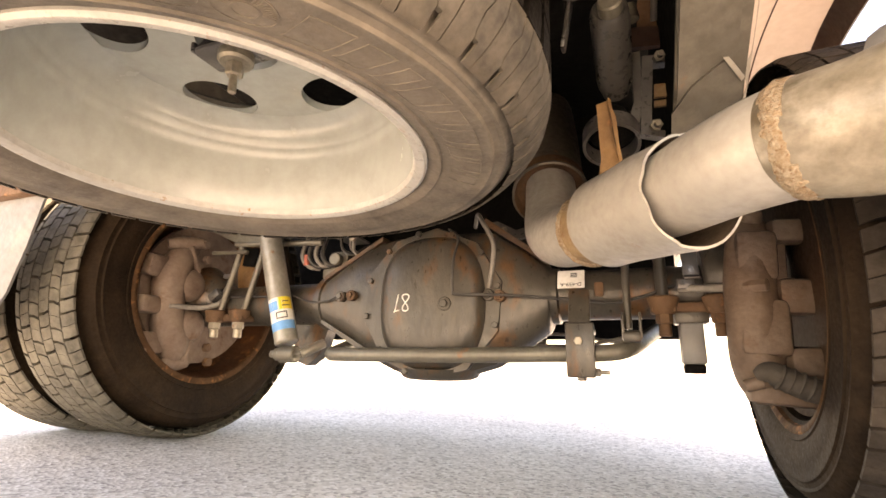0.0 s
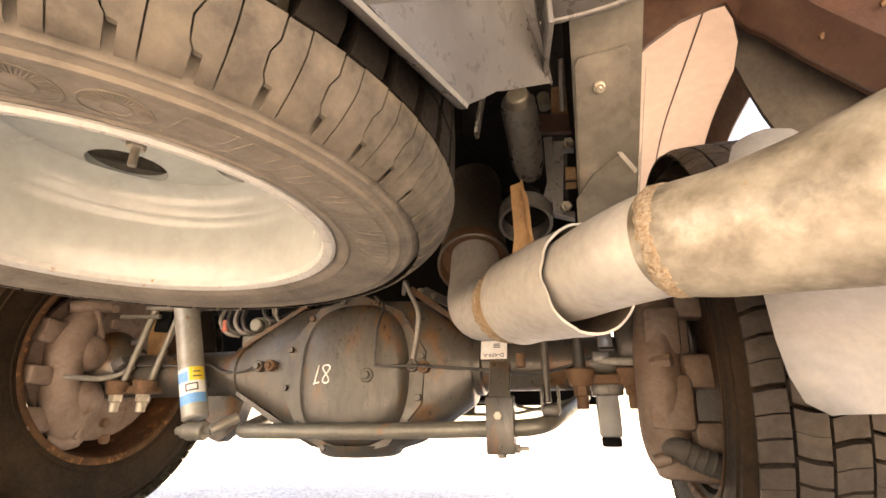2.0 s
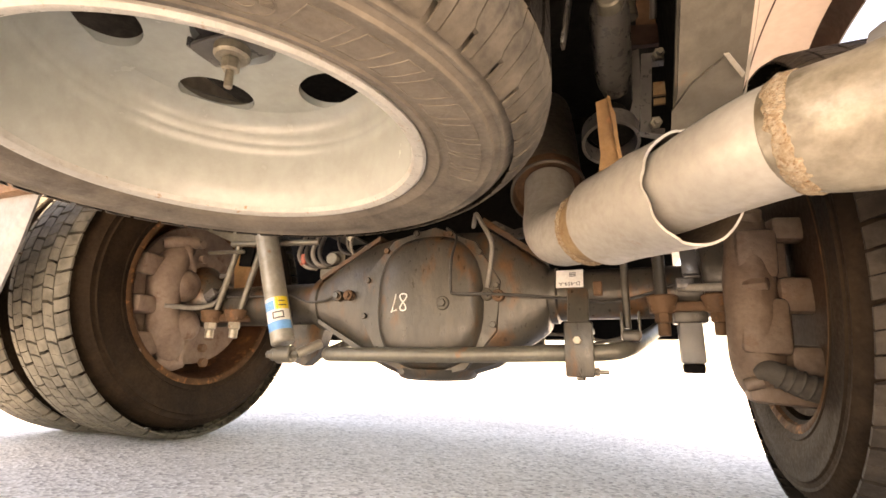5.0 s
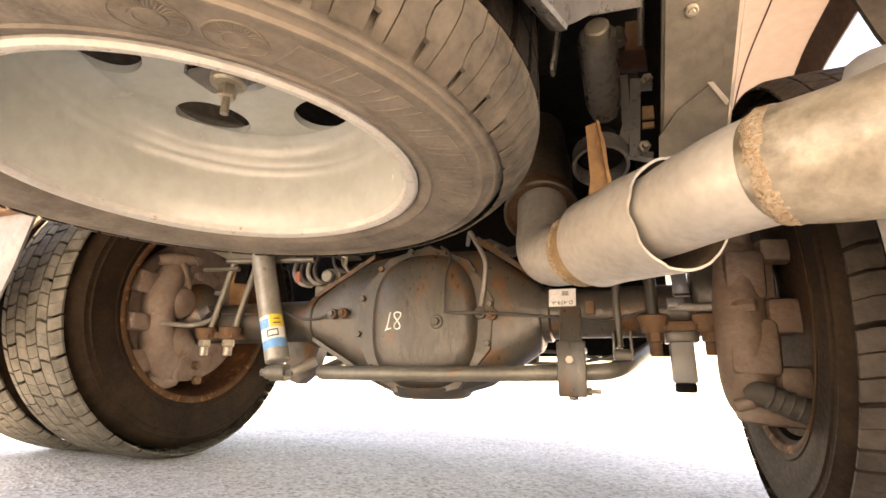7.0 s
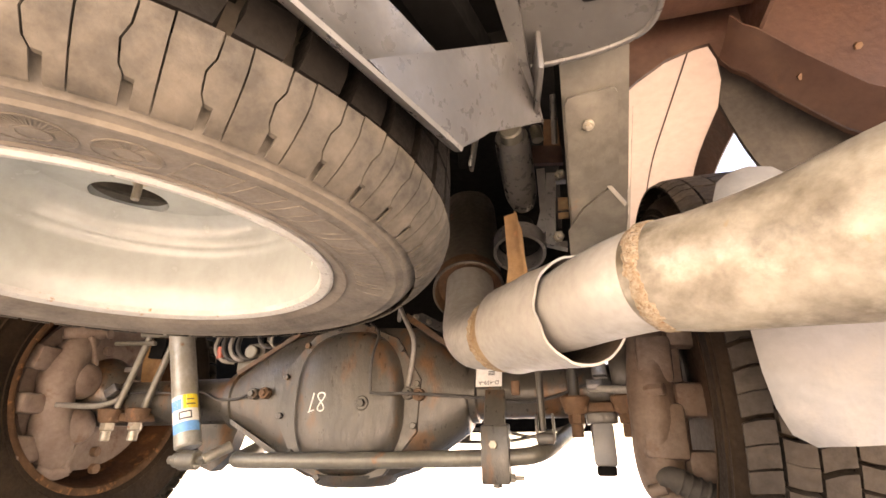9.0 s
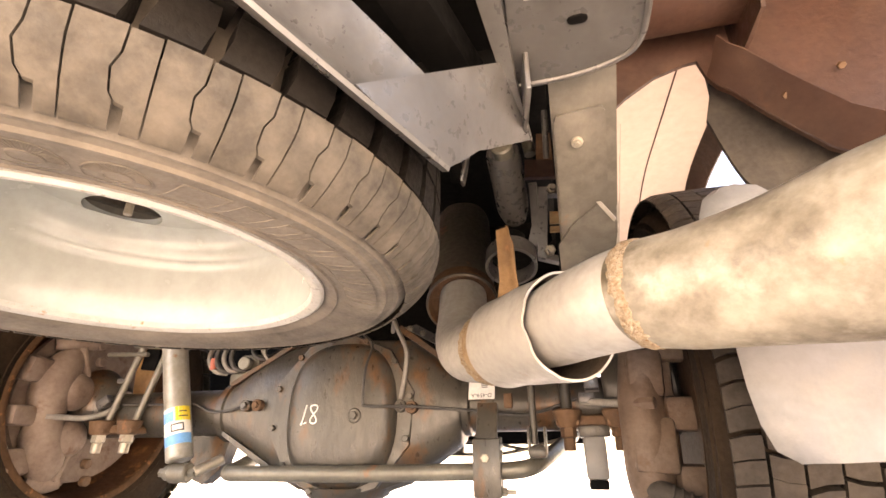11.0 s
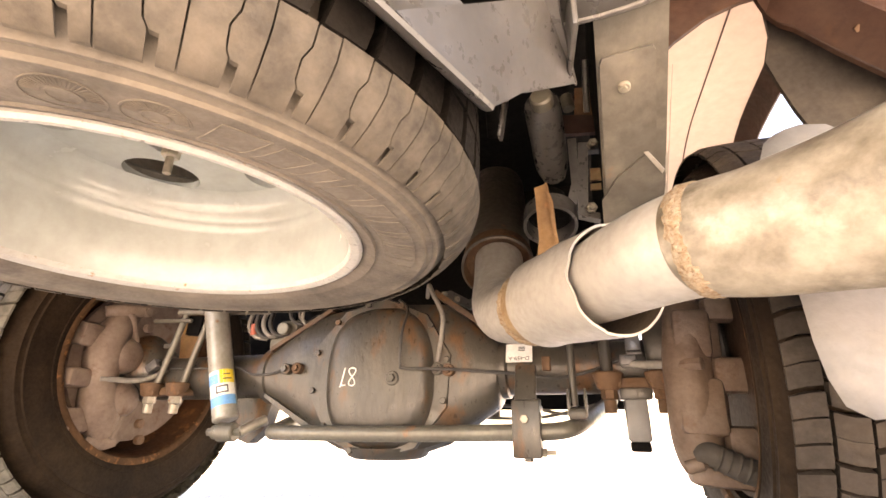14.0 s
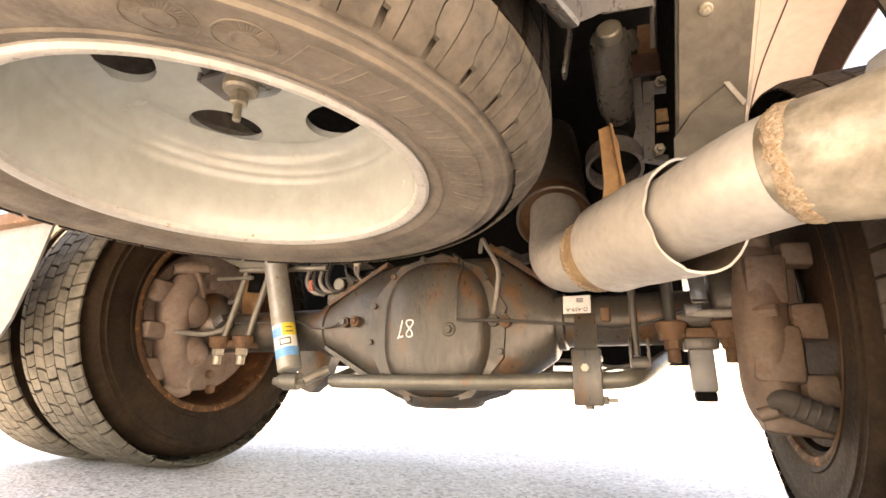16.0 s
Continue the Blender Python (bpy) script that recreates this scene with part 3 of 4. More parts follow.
part("drain_plug", join(rod((0.084, AXLE_Y - 0.106, 0.345), (0.084, AXLE_Y - 0.117, 0.345), 0.0155), hexbolt((0.084, AXLE_Y - 0.117, 0.345), (0, -1, 0), 0.009, 0.007)), AXLE, cover_ob)
part("oil_sump", moved(capped([(0.05, 0.004), (0.075, 0.006), (0.09, 0.012), (0.10, 0.03)], 36), Matrix.Translation((0.032, AXLE_Y + 0.0, 0.174))), AXLE, axle)
for x, z in ((-0.205, 0.375), (-0.175, 0.376), (0.175, 0.365), (0.20, 0.362)):
    part("boss", join(rod((x, AXLE_Y - 0.06, z), (x, AXLE_Y - 0.088, z), 0.013), hexbolt((x, AXLE_Y - 0.088, z), (0, -1, 0), 0.008, 0.007)), RUST if x in (-0.175, 0.20) else AXLE, axle)
part("rib", plate([(-0.283, AXLE_Y - 0.045, 0.436), (-0.115, AXLE_Y - 0.045, 0.530), (-0.115, AXLE_Y - 0.045, 0.518), (-0.283, AXLE_Y - 0.045, 0.424)], 0.05, (0, 1, 0)), RUSTY_AXLE, axle, "rust-edged cast rib")
part("rib", plate([(0.298, AXLE_Y - 0.05, 0.436), (0.298, AXLE_Y - 0.05, 0.448), (0.160, AXLE_Y - 0.05, 0.552), (0.152, AXLE_Y - 0.05, 0.540)], 0.055, (0, 1, 0)), RUSTY_AXLE, axle, "rust-edged cast rib")
part("rib", plate([(-0.275, AXLE_Y - 0.058, 0.322), (-0.275, AXLE_Y - 0.058, 0.312), (-0.125, AXLE_Y - 0.058, 0.226), (-0.115, AXLE_Y - 0.058, 0.236)], 0.03, (0, 1, 0)), AXLE, axle)


def lettering(text, size, at, turn, material, parent, name, thick=0.0004):
    """Built-in letters turned into a mesh; at is their middle."""
    c = bpy.data.curves.new(name, "FONT")
    c.body, c.size, c.extrude, c.align_x, c.align_y = text, size, thick, "CENTER", "CENTER"
    c.resolution_u = 3
    tmp = bpy.data.objects.new("tmp", c)
    scene.collection.objects.link(tmp)
    bpy.context.view_layer.update()
    me = bpy.data.meshes.new_from_object(tmp)
    m = pose(*at, *turn)
    shape = [m @ v.co for v in me.vertices], [tuple(p.vertices) for p in me.polygons]
    bpy.data.objects.remove(tmp)
    return part(name, shape, material, parent, smooth=0)


# hand-drawn 87, upside down on the cover
Y87 = AXLE_Y - 0.1135


def chalk(points):
    return tube([(-0.020 + u, Y87 - 0.001, 0.350 + v) for u, v in points], 0.0016, 6, 4)


eight = [(0.009 + 0.0085 * math.sin(2 * a) * (1.0 if math.cos(a) > 0 else 0.85), 0.019 * math.cos(a)) for a in [k * math.pi / 10 for k in range(21)]]
part("chalk_number", join(chalk(eight), chalk([(-0.009, 0.019), (-0.017, -0.018), (-0.019, -0.020), (-0.006, -0.017)])), CHALK, cover_ob, "white hand-drawn number")
sticker = part("label", box((0.056, 0.001, 0.043), (0.349, AXLE_Y - 0.0555, 0.396), (-22, 0, 0), 0), LABEL_WHITE, axle, "white paper label with black print")
lettering("D-459-A", 0.0125, (0.349, AXLE_Y - 0.0608, 0.3848), (112, 180, 0), INK, sticker, "print")
part("print", join(*[box((0.014, 0.001, 0.0022), (0.355, AXLE_Y - 0.0535 + 0.0013 * k, 0.4015 + 0.0036 * k), (-22, 0, 0), 0) for k in range(3)]), INK, sticker)

# brake pipes over the axle
pipes = thing("brake_pipe", (0.1, AXLE_Y - 0.09, 0.36), "thin dark steel brake pipe clipped along the axle", "pipe")
part("line", tube([(0.072, AXLE_Y - 0.06, 0.53), (0.104, AXLE_Y - 0.085, 0.50), (0.107, AXLE_Y - 0.124, 0.44), (0.107, AXLE_Y - 0.128, 0.375), (0.118, AXLE_Y - 0.126, 0.363), (0.20, AXLE_Y - 0.104, 0.362), (0.34, AXLE_Y - 0.075, 0.352), (0.42, AXLE_Y - 0.075, 0.342), (0.48, AXLE_Y - 0.075, 0.350), (0.545, AXLE_Y - 0.07, 0.372)], 0.0032, 8), LINE_BLACK, pipes)
part("line", tube([(-0.21, AXLE_Y - 0.085, 0.378), (-0.25, AXLE_Y - 0.075, 0.366), (-0.31, AXLE_Y - 0.07, 0.366), (-0.36, AXLE_Y - 0.07, 0.385), (-0.42, AXLE_Y - 0.06, 0.385), (-0.58, AXLE_Y - 0.06, 0.390)], 0.0032, 8), LINE_BLACK, pipes)
part("breather_hose", tube([(0.10, AXLE_Y + 0.06, 0.565), (0.128, AXLE_Y - 0.01, 0.575), (0.155, AXLE_Y - 0.06, 0.54), (0.186, AXLE_Y - 0.085, 0.485), (0.186, AXLE_Y - 0.085, 0.44), (0.176, AXLE_Y - 0.083, 0.38)], 0.0052, 10), HOSE, pipes, "pale grey breather hose")
part("clip", box((0.018, 0.012, 0.03), (0.405, AXLE_Y - 0.06, 0.372)), RUST, pipes, "rusty pipe clip")

# ---- anti-roll bar ----
BAR_Y = 0.952
sway = thing("anti_roll_bar", (0.05, BAR_Y, 0.234), "thick dusty grey steel anti-roll bar below the axle", "bar")
part("bar", tube([(-0.235, BAR_Y + 0.16, 0.262), (-0.212, BAR_Y + 0.06, 0.242), (-0.195, BAR_Y + 0.012, 0.235), (-0.165, BAR_Y, 0.2335), (-0.08, BAR_Y, 0.2335), (0.10, BAR_Y, 0.2340), (0.30, BAR_Y, 0.238), (0.41, BAR_Y, 0.241), (0.455, BAR_Y + 0.03, 0.250), (0.49, BAR_Y + 0.15, 0.275), (0.53, BAR_Y + 0.34, 0.31)], 0.0155, 20), BAR, sway)
clamp = part("clamp", join(box((0.052, 0.012, 0.10), (0.371, BAR_Y - 0.024, 0.246), bevel=0.004), box((0.052, 0.05, 0.012), (0.371, BAR_Y, 0.281)), box((0.050, 0.05, 0.014), (0.371, BAR_Y, 0.205), bevel=0.005), box((0.046, 0.012, 0.10), (0.371, BAR_Y + 0.024, 0.25)), box((0.04, 0.012, 0.08), (0.371, BAR_Y - 0.006, 0.325), (-25, 0, 0))), AXLE, sway, "dark steel bar clamp")
part("bolt", hexbolt((0.369, BAR_Y - 0.030, 0.262), (0, -1, 0), 0.0085, 0.006), BOLT, clamp)
part("bolt", hexbolt((0.395, BAR_Y - 0.012, 0.206), (1, 0, 0), 0.0085, 0.010, 0.016), BOLT, clamp)
part("bolt", hexbolt((0.371, BAR_Y - 0.012, 0.198), (0, 0, -1), 0.0085, 0.008), AXLE, clamp)
part("drop_link", join(rod((0.457, BAR_Y + 0.02, 0.285), (0.458, BAR_Y + 0.03, 0.52), 0.007, 12), box((0.034, 0.03, 0.022), (0.462, BAR_Y + 0.02, 0.272), bevel=0.006), box((0.005, 0.026, 0.05), (0.447, BAR_Y + 0.02, 0.292)), box((0.005, 0.026, 0.05), (0.478, BAR_Y + 0.02, 0.292))), AXLE, sway)

# ---- springs and axle clamps ----


def spring_clamp(x1, x2, y, lean):
    """Two legs of a U-bolt with nuts under a cast plate."""
    c = thing("spring_clamp", ((x1 + x2) / 2, y, 0.30), "rusty spring seat with two U-bolts and nuts on the axle", "clamp", "spring clamps")
    for x in (x1, x2):
        part("u_bolt", rod((x, y, 0.296), (x + lean, y + 0.02, 0.54), 0.0085 if lean else 0.0115, 14), BAR if lean else AXLE, c, "threaded steel U-bolt")
        part("seat", join(rod((x, y, 0.316), (x, y, 0.350), 0.021, 20, 0.029), box((0.045, 0.05, 0.016), (x, y + 0.01, 0.326), bevel=0.005)), RUST, c, "rust-brown cast seat")
        part("nut", rod((x, y, 0.298), (x, y, 0.318), 0.0155, 6), BOLT if lean else RUST, c)
        part("nut", rod((x, y, 0.274), (x, y, 0.298), 0.0115, 12), BOLT if lean else RUST, c)
    part("seat_plate", box((x2 - x1 + 0.03, 0.06, 0.020), ((x1 + x2) / 2, y + 0.035, 0.330), bevel=0.006), RUST, c)
    return c


spring_clamp(-0.612, -0.528, 1.008, 0.050)
spring_clamp(0.522, 0.617, 1.008, 0.0)
for side, x in ((-1, -0.575), (1, 0.572)):
    spring = thing("leaf_spring", (x, AXLE_Y, 0.46), "dark dusty leaf spring pack above the axle", "spring", "leaf springs")
    for k in range(4):
        n = (0.14 if side < 0 else 0.20) - 0.02 * k
        rows = [[(x + u, AXLE_Y + n * v, (0.62 if side < 0 else 0.535) + 0.016 * (3 - k) + 0.10 * (n * v) ** 2) for u in (-0.035, 0.035)] for v in [q / 8 - 1 for q in range(17)]]
        part("leaf", sheet(rows, 0.014), CHASSIS, spring)

# left damper
damper = thing("shock_absorber", (-0.349, 0.99, 0.235), "silver shock absorber with blue and yellow label", "shock absorber")
A, B = Vector((-0.337, 0.987, 0.238)), Vector((-0.475, 1.006, 0.633))
part("body", rod(A + (B - A) * 0.05, A + (B - A) * 0.82, 0.0292, 32), SILVER, damper)
part("piston_rod", rod(A + (B - A) * 0.8, B, 0.012, 16), BOLT, damper)
part("eye", join(rod((-0.359, 0.987, 0.233), (-0.311, 0.987, 0.233), 0.021, 24), rod((-0.389, 0.987, 0.233), (-0.294, 0.987, 0.233), 0.010, 6), rod((-0.374, 0.987, 0.233), (-0.359, 0.987, 0.233), 0.016, 20)), BAR, damper)
part("pin", rod((-0.299, 0.987, 0.234), (-0.262, 1.03, 0.262), 0.012, 16), BOLT, damper)


def wrap(lo, hi, a0, a1, r, material, name, parent, lift=0.0006):
    """A label bent round the damper between two heights and two angles."""
    m = along(A, B)
    d = (B - A).length
    rows = [[m @ Vector(((r + lift) * math.cos(radians(a)), (r + lift) * math.sin(radians(a)), d * q)) for a in [a0 + (a1 - a0) * k / 10 for k in range(11)]] for q in (lo, hi)]
    return part(name, sheet(rows, 0.0002), material, parent)


probe = along(A, B).to_3x3().inverted() @ (Vector((0.45, 0.0, 0.22)) - A)
FACE = math.degrees(math.atan2(probe.y, probe.x))
label = wrap(0.125, 0.330, FACE - 75, FACE + 60, 0.0292, LABEL_WHITE, "label", damper)
wrap(0.125, 0.180, FACE - 75, FACE + 60, 0.02922, LABEL_BLUE, "print", label)
wrap(0.250, 0.330, FACE - 10, FACE + 60, 0.02922, LABEL_YELLOW, "print", label)
wrap(0.250, 0.310, FACE - 75, FACE - 15, 0.02922, LABEL_BLUE, "print", label)
wrap(0.193, 0.237, FACE - 30, FACE + 25, 0.02922, INK, "print", label)
wrap(0.201, 0.229, FACE - 24, FACE + 19, 0.02925, LABEL_WHITE, "print", label)
wrap(0.270, 0.277, FACE + 5, FACE + 45, 0.02926, INK, "print", label)
wrap(0.297, 0.304, FACE + 8, FACE + 40, 0.02926, INK, "print", label)
part("lower_bracket", join(plate([(-0.375, 1.075, 0.215), (-0.345, 1.075, 0.205), (-0.305, 1.075, 0.235), (-0.285, 1.075, 0.30), (-0.285, 1.075, 0.37), (-0.385, 1.075, 0.37), (-0.40, 1.075, 0.29)], 0.04, (0, 1, 0))), AXLE, axle, "dark steel damper bracket")

# air valve and lines above the left of the axle
valve = thing("air_valve", (-0.30, 1.06, 0.46), "grimy air valve block with looping brake hoses", "valve")
part("block", join(box((0.055, 0.05, 0.05), (-0.265, 1.10, 0.485), bevel=0.006), rod((-0.265, 1.07, 0.485), (-0.265, 1.05, 0.485), 0.017), box((0.05, 0.05, 0.03), (-0.285, 1.09, 0.448), bevel=0.006)), BAR, valve)
for k in range(4):
    x = -0.285 - 0.022 * k
    part("hose", tube([(x + 0.03, 1.07, 0.475 - 0.004 * k), (x + 0.005, 1.05, 0.468), (x - 0.018, 1.05, 0.50), (x - 0.025, 1.08, 0.56), (x - 0.02, 1.12, 0.66)], 0.0058, 10), HOSE if k % 2 else LINE_BLACK, valve)
for a, b, c in ((0.0, 0.0, 0.0), (0.016, 0.02, 0.006), (0.034, 0.01, -0.004)):
    part("hose", tube([(-0.250 + a, 1.06 + b, 0.60), (-0.246 + a, 1.05 + b, 0.545), (-0.232 + a * 0.8, 1.04 + b, 0.505 + c), (-0.205 + a * 0.6, 1.05 + b, 0.492 + c), (-0.190 + a * 0.5, 1.09, 0.520)], 0.0042, 8), HOSE if b else LINE_BLACK, valve)
part("nut", rod((-0.215, 1.05, 0.53), (-0.200, 1.05, 0.555), 0.009, 6), BOLT, valve)
part("fitting", rod((-0.352, 1.05, 0.47), (-0.352, 1.05, 0.50), 0.009), grimy("red fitting", (0.42, 0.10, 0.06), (0.30, 0.08, 0.05), 0.5), valve, "small red pipe fitting")
part("orange_plate", box((0.062, 0.010, 0.15), (-0.585, 1.075, 0.485), (0, -8, 0)), ORANGE, valve, "orange rusted plate")
part("black_plate", box((0.045, 0.012, 0.055), (-0.545, 1.045, 0.505), (0, 6, 0)), BLACK, valve, "small black plate")
part("pin", join(rod((-0.665, 1.02, 0.520), (-0.535, 1.02, 0.514), 0.006, 12)), BAR, valve)
part("stay", join(box((0.012, 0.01, 0.05), (-0.60, 1.03, 0.425), (0, 30, 0)), box((0.034, 0.01, 0.012), (-0.605, 1.03, 0.450), (0, 0, 0)), box((0.036, 0.02, 0.024), (-0.635, 1.02, 0.395), (0, -35, 0))), GREY_STEEL, valve, "bent grey hose stay")

# ---- brakes ----
left_brake = thing("brake_caliper", (-0.72, 0.95, 0.36), "pinkish dusty cast brake caliper inside the wheel", "brake caliper", "brake calipers")
part("body", tube([(-0.725, 0.995, 0.535), (-0.725, 0.955, 0.475), (-0.725, 0.945, 0.420), (-0.725, 0.948, 0.362), (-0.725, 0.960, 0.305), (-0.725, 0.985, 0.240), (-0.725, 1.005, 0.212)], [0.026, 0.043, 0.048, 0.040, 0.048, 0.040, 0.024], 24, wobble=0.05), CASTING, left_brake)
for y, z in ((0.985, 0.420), (1.000, 0.309)):
    part("piston_housing", moved(capped([(0.046, -0.03), (0.047, 0.0), (0.043, 0.012), (0.034, 0.022), (0.015, 0.027)], 32), Matrix.Translation((-0.700, y, z)) @ Matrix.Rotation(radians(90), 4, "Y")), CASTING, left_brake)
for at, size, tip in (((-0.730, 0.895, 0.357), (0.05, 0.085, 0.046), 0), ((-0.735, 0.895, 0.466), (0.05, 0.07, 0.060), 12), ((-0.735, 0.905, 0.254), (0.05, 0.07, 0.060), -12)):
    part("bridge", box(size, at, (0, tip, 8), 0.010), CASTING, left_brake)
part("guide_sleeve", tube([(-0.735, 0.925, 0.532), (-0.715, 0.96, 0.540), (-0.700, 1.005, 0.548)], [0.014, 0.020, 0.017], 16), CASTING, left_brake)
part("guide_sleeve", tube([(-0.730, 0.95, 0.212), (-0.715, 0.985, 0.206), (-0.700, 1.01, 0.212)], [0.014, 0.020, 0.017], 16), CASTING, left_brake)
part("web", box((0.02, 0.012, 0.08), (-0.695, 0.985, 0.495), (25, 0, 0), 0.004), CASTING, left_brake)
part("web", box((0.02, 0.012, 0.07), (-0.695, 1.000, 0.245), (-15, 0, 0), 0.004), CASTING, left_brake)
for p, q in (((-0.70, 1.015, 0.545), (1, 0, 0)), ((-0.70, 1.028, 0.503), (1, 0, 0)), ((-0.70, 1.063, 0.250), (1, 0.2, 0)), ((-0.70, 1.073, 0.210), (1, 0, 0))):
    part("bolt", rod(p, Vector(p) + Vector(q).normalized() * 0.016, 0.0125, 14), RUST if p[2] < 0.3 else CASTING, left_brake)
part("carrier_bracket", join(plate([(-0.735, 0.99, 0.20), (-0.735, 1.05, 0.20), (-0.735, 1.10, 0.33), (-0.735, 1.10, 0.45), (-0.735, 1.06, 0.57), (-0.735, 0.99, 0.56)], 0.02, (-1, 0, 0))), CASTING, left_brake)
part("dust_shield", moved(lathe([(0.075, 0.0), (0.13, 0.004), (0.205, 0.0), (0.207, -0.012)], 48), Matrix.Translation((-0.76, AXLE_Y, AXLE_Z)) @ Matrix.Rotation(radians(90), 4, "Y")), CASTING, left_brake, "pale dusty splash shield")
part("hose", tube([(-0.695, 0.925, 0.356), (-0.680, 0.955, 0.356), (-0.655, 0.99, 0.356), (-0.625, 1.015, 0.366), (-0.597, 1.03, 0.388)], 0.0070, 12), HOSE, left_brake, "grey flexible brake hose")
part("hub", join(rod((-0.65, AXLE_Y, AXLE_Z - 0.03), (-0.75, AXLE_Y, AXLE_Z - 0.01), 0.060, 32, 0.095)), AXLE, left_brake)

right_brake = thing("brake_caliper", (0.68, 0.93, 0.32), "large reddish dusty brake caliper with two square windows", "brake caliper", "brake calipers")
part("body", join(tube([(0.668, 0.965, 0.470), (0.660, 0.935, 0.440), (0.655, 0.925, 0.38), (0.650, 0.922, 0.30), (0.650, 0.930, 0.22), (0.658, 0.95, 0.180)], [0.026, 0.034, 0.038, 0.040, 0.038, 0.028], 28, wobble=0.05), box((0.034, 0.030, 0.270), (0.690, 0.935, 0.315), (0, 3, 0), 0.010)), DARK_CASTING, right_brake)
part("piston_housing", box((0.060, 0.024, 0.082), (0.662, 0.901, 0.400), (3, 3, 0), 0.013), DARK_CASTING, right_brake)
part("piston_housing", box((0.070, 0.024, 0.090), (0.660, 0.898, 0.282), (-3, 3, 0), 0.013), DARK_CASTING, right_brake)
for z, h, w in ((0.440, 0.040, 0.080), (0.331, 0.058, 0.082), (0.221, 0.062, 0.078)):
    part("bridge", box((w, 0.045, h), (0.724, 0.922, z), (2, 2, 8), 0.011), DARK_CASTING, right_brake)
part("bridge", box((0.016, 0.045, 0.25), (0.757, 0.932, 0.33), (2, 4, 8), 0.006), DARK_CASTING, right_brake)
part("guide_boot", tube([(0.640, 0.897, 0.206), (0.655, 0.890, 0.212), (0.675, 0.886, 0.203), (0.70, 0.886, 0.190), (0.733, 0.892, 0.182)], [0.010, 0.017, 0.0185, 0.0185, 0.020], 18), FLAP, right_brake, "dark ribbed rubber boot")
for k in range(4):
    part("boot_fold", moved(lathe([(0.0185, -0.003), (0.0205, 0.0), (0.0185, 0.003)], 24), along((0.668 + 0.012 * k, 0.886, 0.206 - 0.0055 * k), (0.68 + 0.012 * k, 0.886, 0.2005 - 0.0055 * k))), FLAP, right_brake)
part("guide_bolt", rod((0.622, 0.90, 0.190), (0.648, 0.896, 0.198), 0.010, 12), DARK_CASTING, right_brake)
part("lower_lug", box((0.105, 0.05, 0.030), (0.680, 0.925, 0.176), (0, 4, 0), 0.012), DARK_CASTING, right_brake)
part("cap", rod((0.665, 0.93, 0.452), (0.665, 0.915, 0.480), 0.018), DARK_CASTING, right_brake)
part("hose", tube([(0.552, 1.0, 0.364), (0.59, 0.97, 0.358), (0.625, 0.93, 0.352), (0.650, 0.885, 0.346)], 0.0072, 12), HOSE, right_brake, "grey flexible brake hose")
part("fitting", rod((0.638, 0.895, 0.347), (0.668, 0.878, 0.347), 0.011, 6), DARK_CASTING, right_brake)
# Enlarged, with shade put into its rust colour, so the caliper's windows look dark.
part("rotor", moved(capped([(0.09, -0.004), (0.231, -0.004), (0.232, 0.0), (0.232, 0.022), (0.226, 0.026), (0.10, 0.026)], 48), Matrix.Translation((0.735, RIGHT_Y, RIGHT_Z)) @ Matrix.Rotation(radians(90), 4, "Y")), DARK_DISC, right_brake, "rusty brake disc darkened to shade the caliper windows")
part("hub", rod((0.60, RIGHT_Y + 0.03, AXLE_Z - 0.02), (0.74, RIGHT_Y + 0.02, AXLE_Z - 0.015), 0.075, 32, 0.095), AXLE, right_brake)
part("hose_stay", join(box((0.028, 0.004, 0.055), (0.574, 1.0, 0.412), (-8, 0, 0), 0.001), box((0.026, 0.03, 0.004), (0.574, 0.99, 0.385), (20, 0, 0), 0.001), box((0.03, 0.006, 0.02), (0.562, 0.985, 0.370))), GREY_STEEL, axle, "bent grey hose bracket")
bump = thing("bump_stop", (0.553, 1.03, 0.27), "pale grey rubber bump stop with dark foot", "bump stop")
part("body", box((0.042, 0.04, 0.078), (0.569, 1.04, 0.262), bevel=0.006), PALE_FLAP, bump)
part("mount", box((0.060, 0.05, 0.030), (0.571, 1.045, 0.314), bevel=0.004), AXLE, bump)
part("foot", box((0.036, 0.036, 0.018), (0.569, 1.04, 0.215), bevel=0.004), BLACK, bump)

# ---- exhaust ----
exhaust = thing("exhaust_pipe", (0.5, 0.6, 0.42), "large beige exhaust tailpipe with rusty weld beads", "exhaust")
part("silencer", tube([(0.265, 1.30, 0.93), (0.285, 1.18, 0.80), (0.300, 1.09, 0.69), (0.312, 1.025, 0.605)], [0.08, 0.08, 0.078, 0.074], 36), MUFFLER, exhaust, "dark silencer body")
at_flange = along((0.311, 1.030, 0.612), (0.3155, 1.005, 0.581))
part("flange", moved(lathe([(0.074, -0.004), (0.079, 0.0), (0.0795, 0.012), (0.080, 0.034), (0.0805, 0.040), (0.077, 0.042), (0.0755, 0.038), (0.0745, 0.020), (0.071, 0.014), (0.060, 0.011), (0.052, 0.014)], 48), at_flange), RUST, exhaust, "rust-brown cupped flange")
part("flange_rim", moved(lathe([(0.0795, 0.033), (0.0825, 0.035), (0.0825, 0.041), (0.0785, 0.043), (0.0765, 0.040)], 48, closed=True), at_flange), MUFFLER, exhaust, "dark rolled flange rim")
part("elbow", tube([(0.315, 1.02, 0.605), (0.320, 0.985, 0.545), (0.328, 0.93, 0.482), (0.352, 0.865, 0.447), (0.385, 0.81, 0.435), (0.420, 0.757, 0.430)], 0.054, 32), PIPE, exhaust, "pale exhaust elbow")
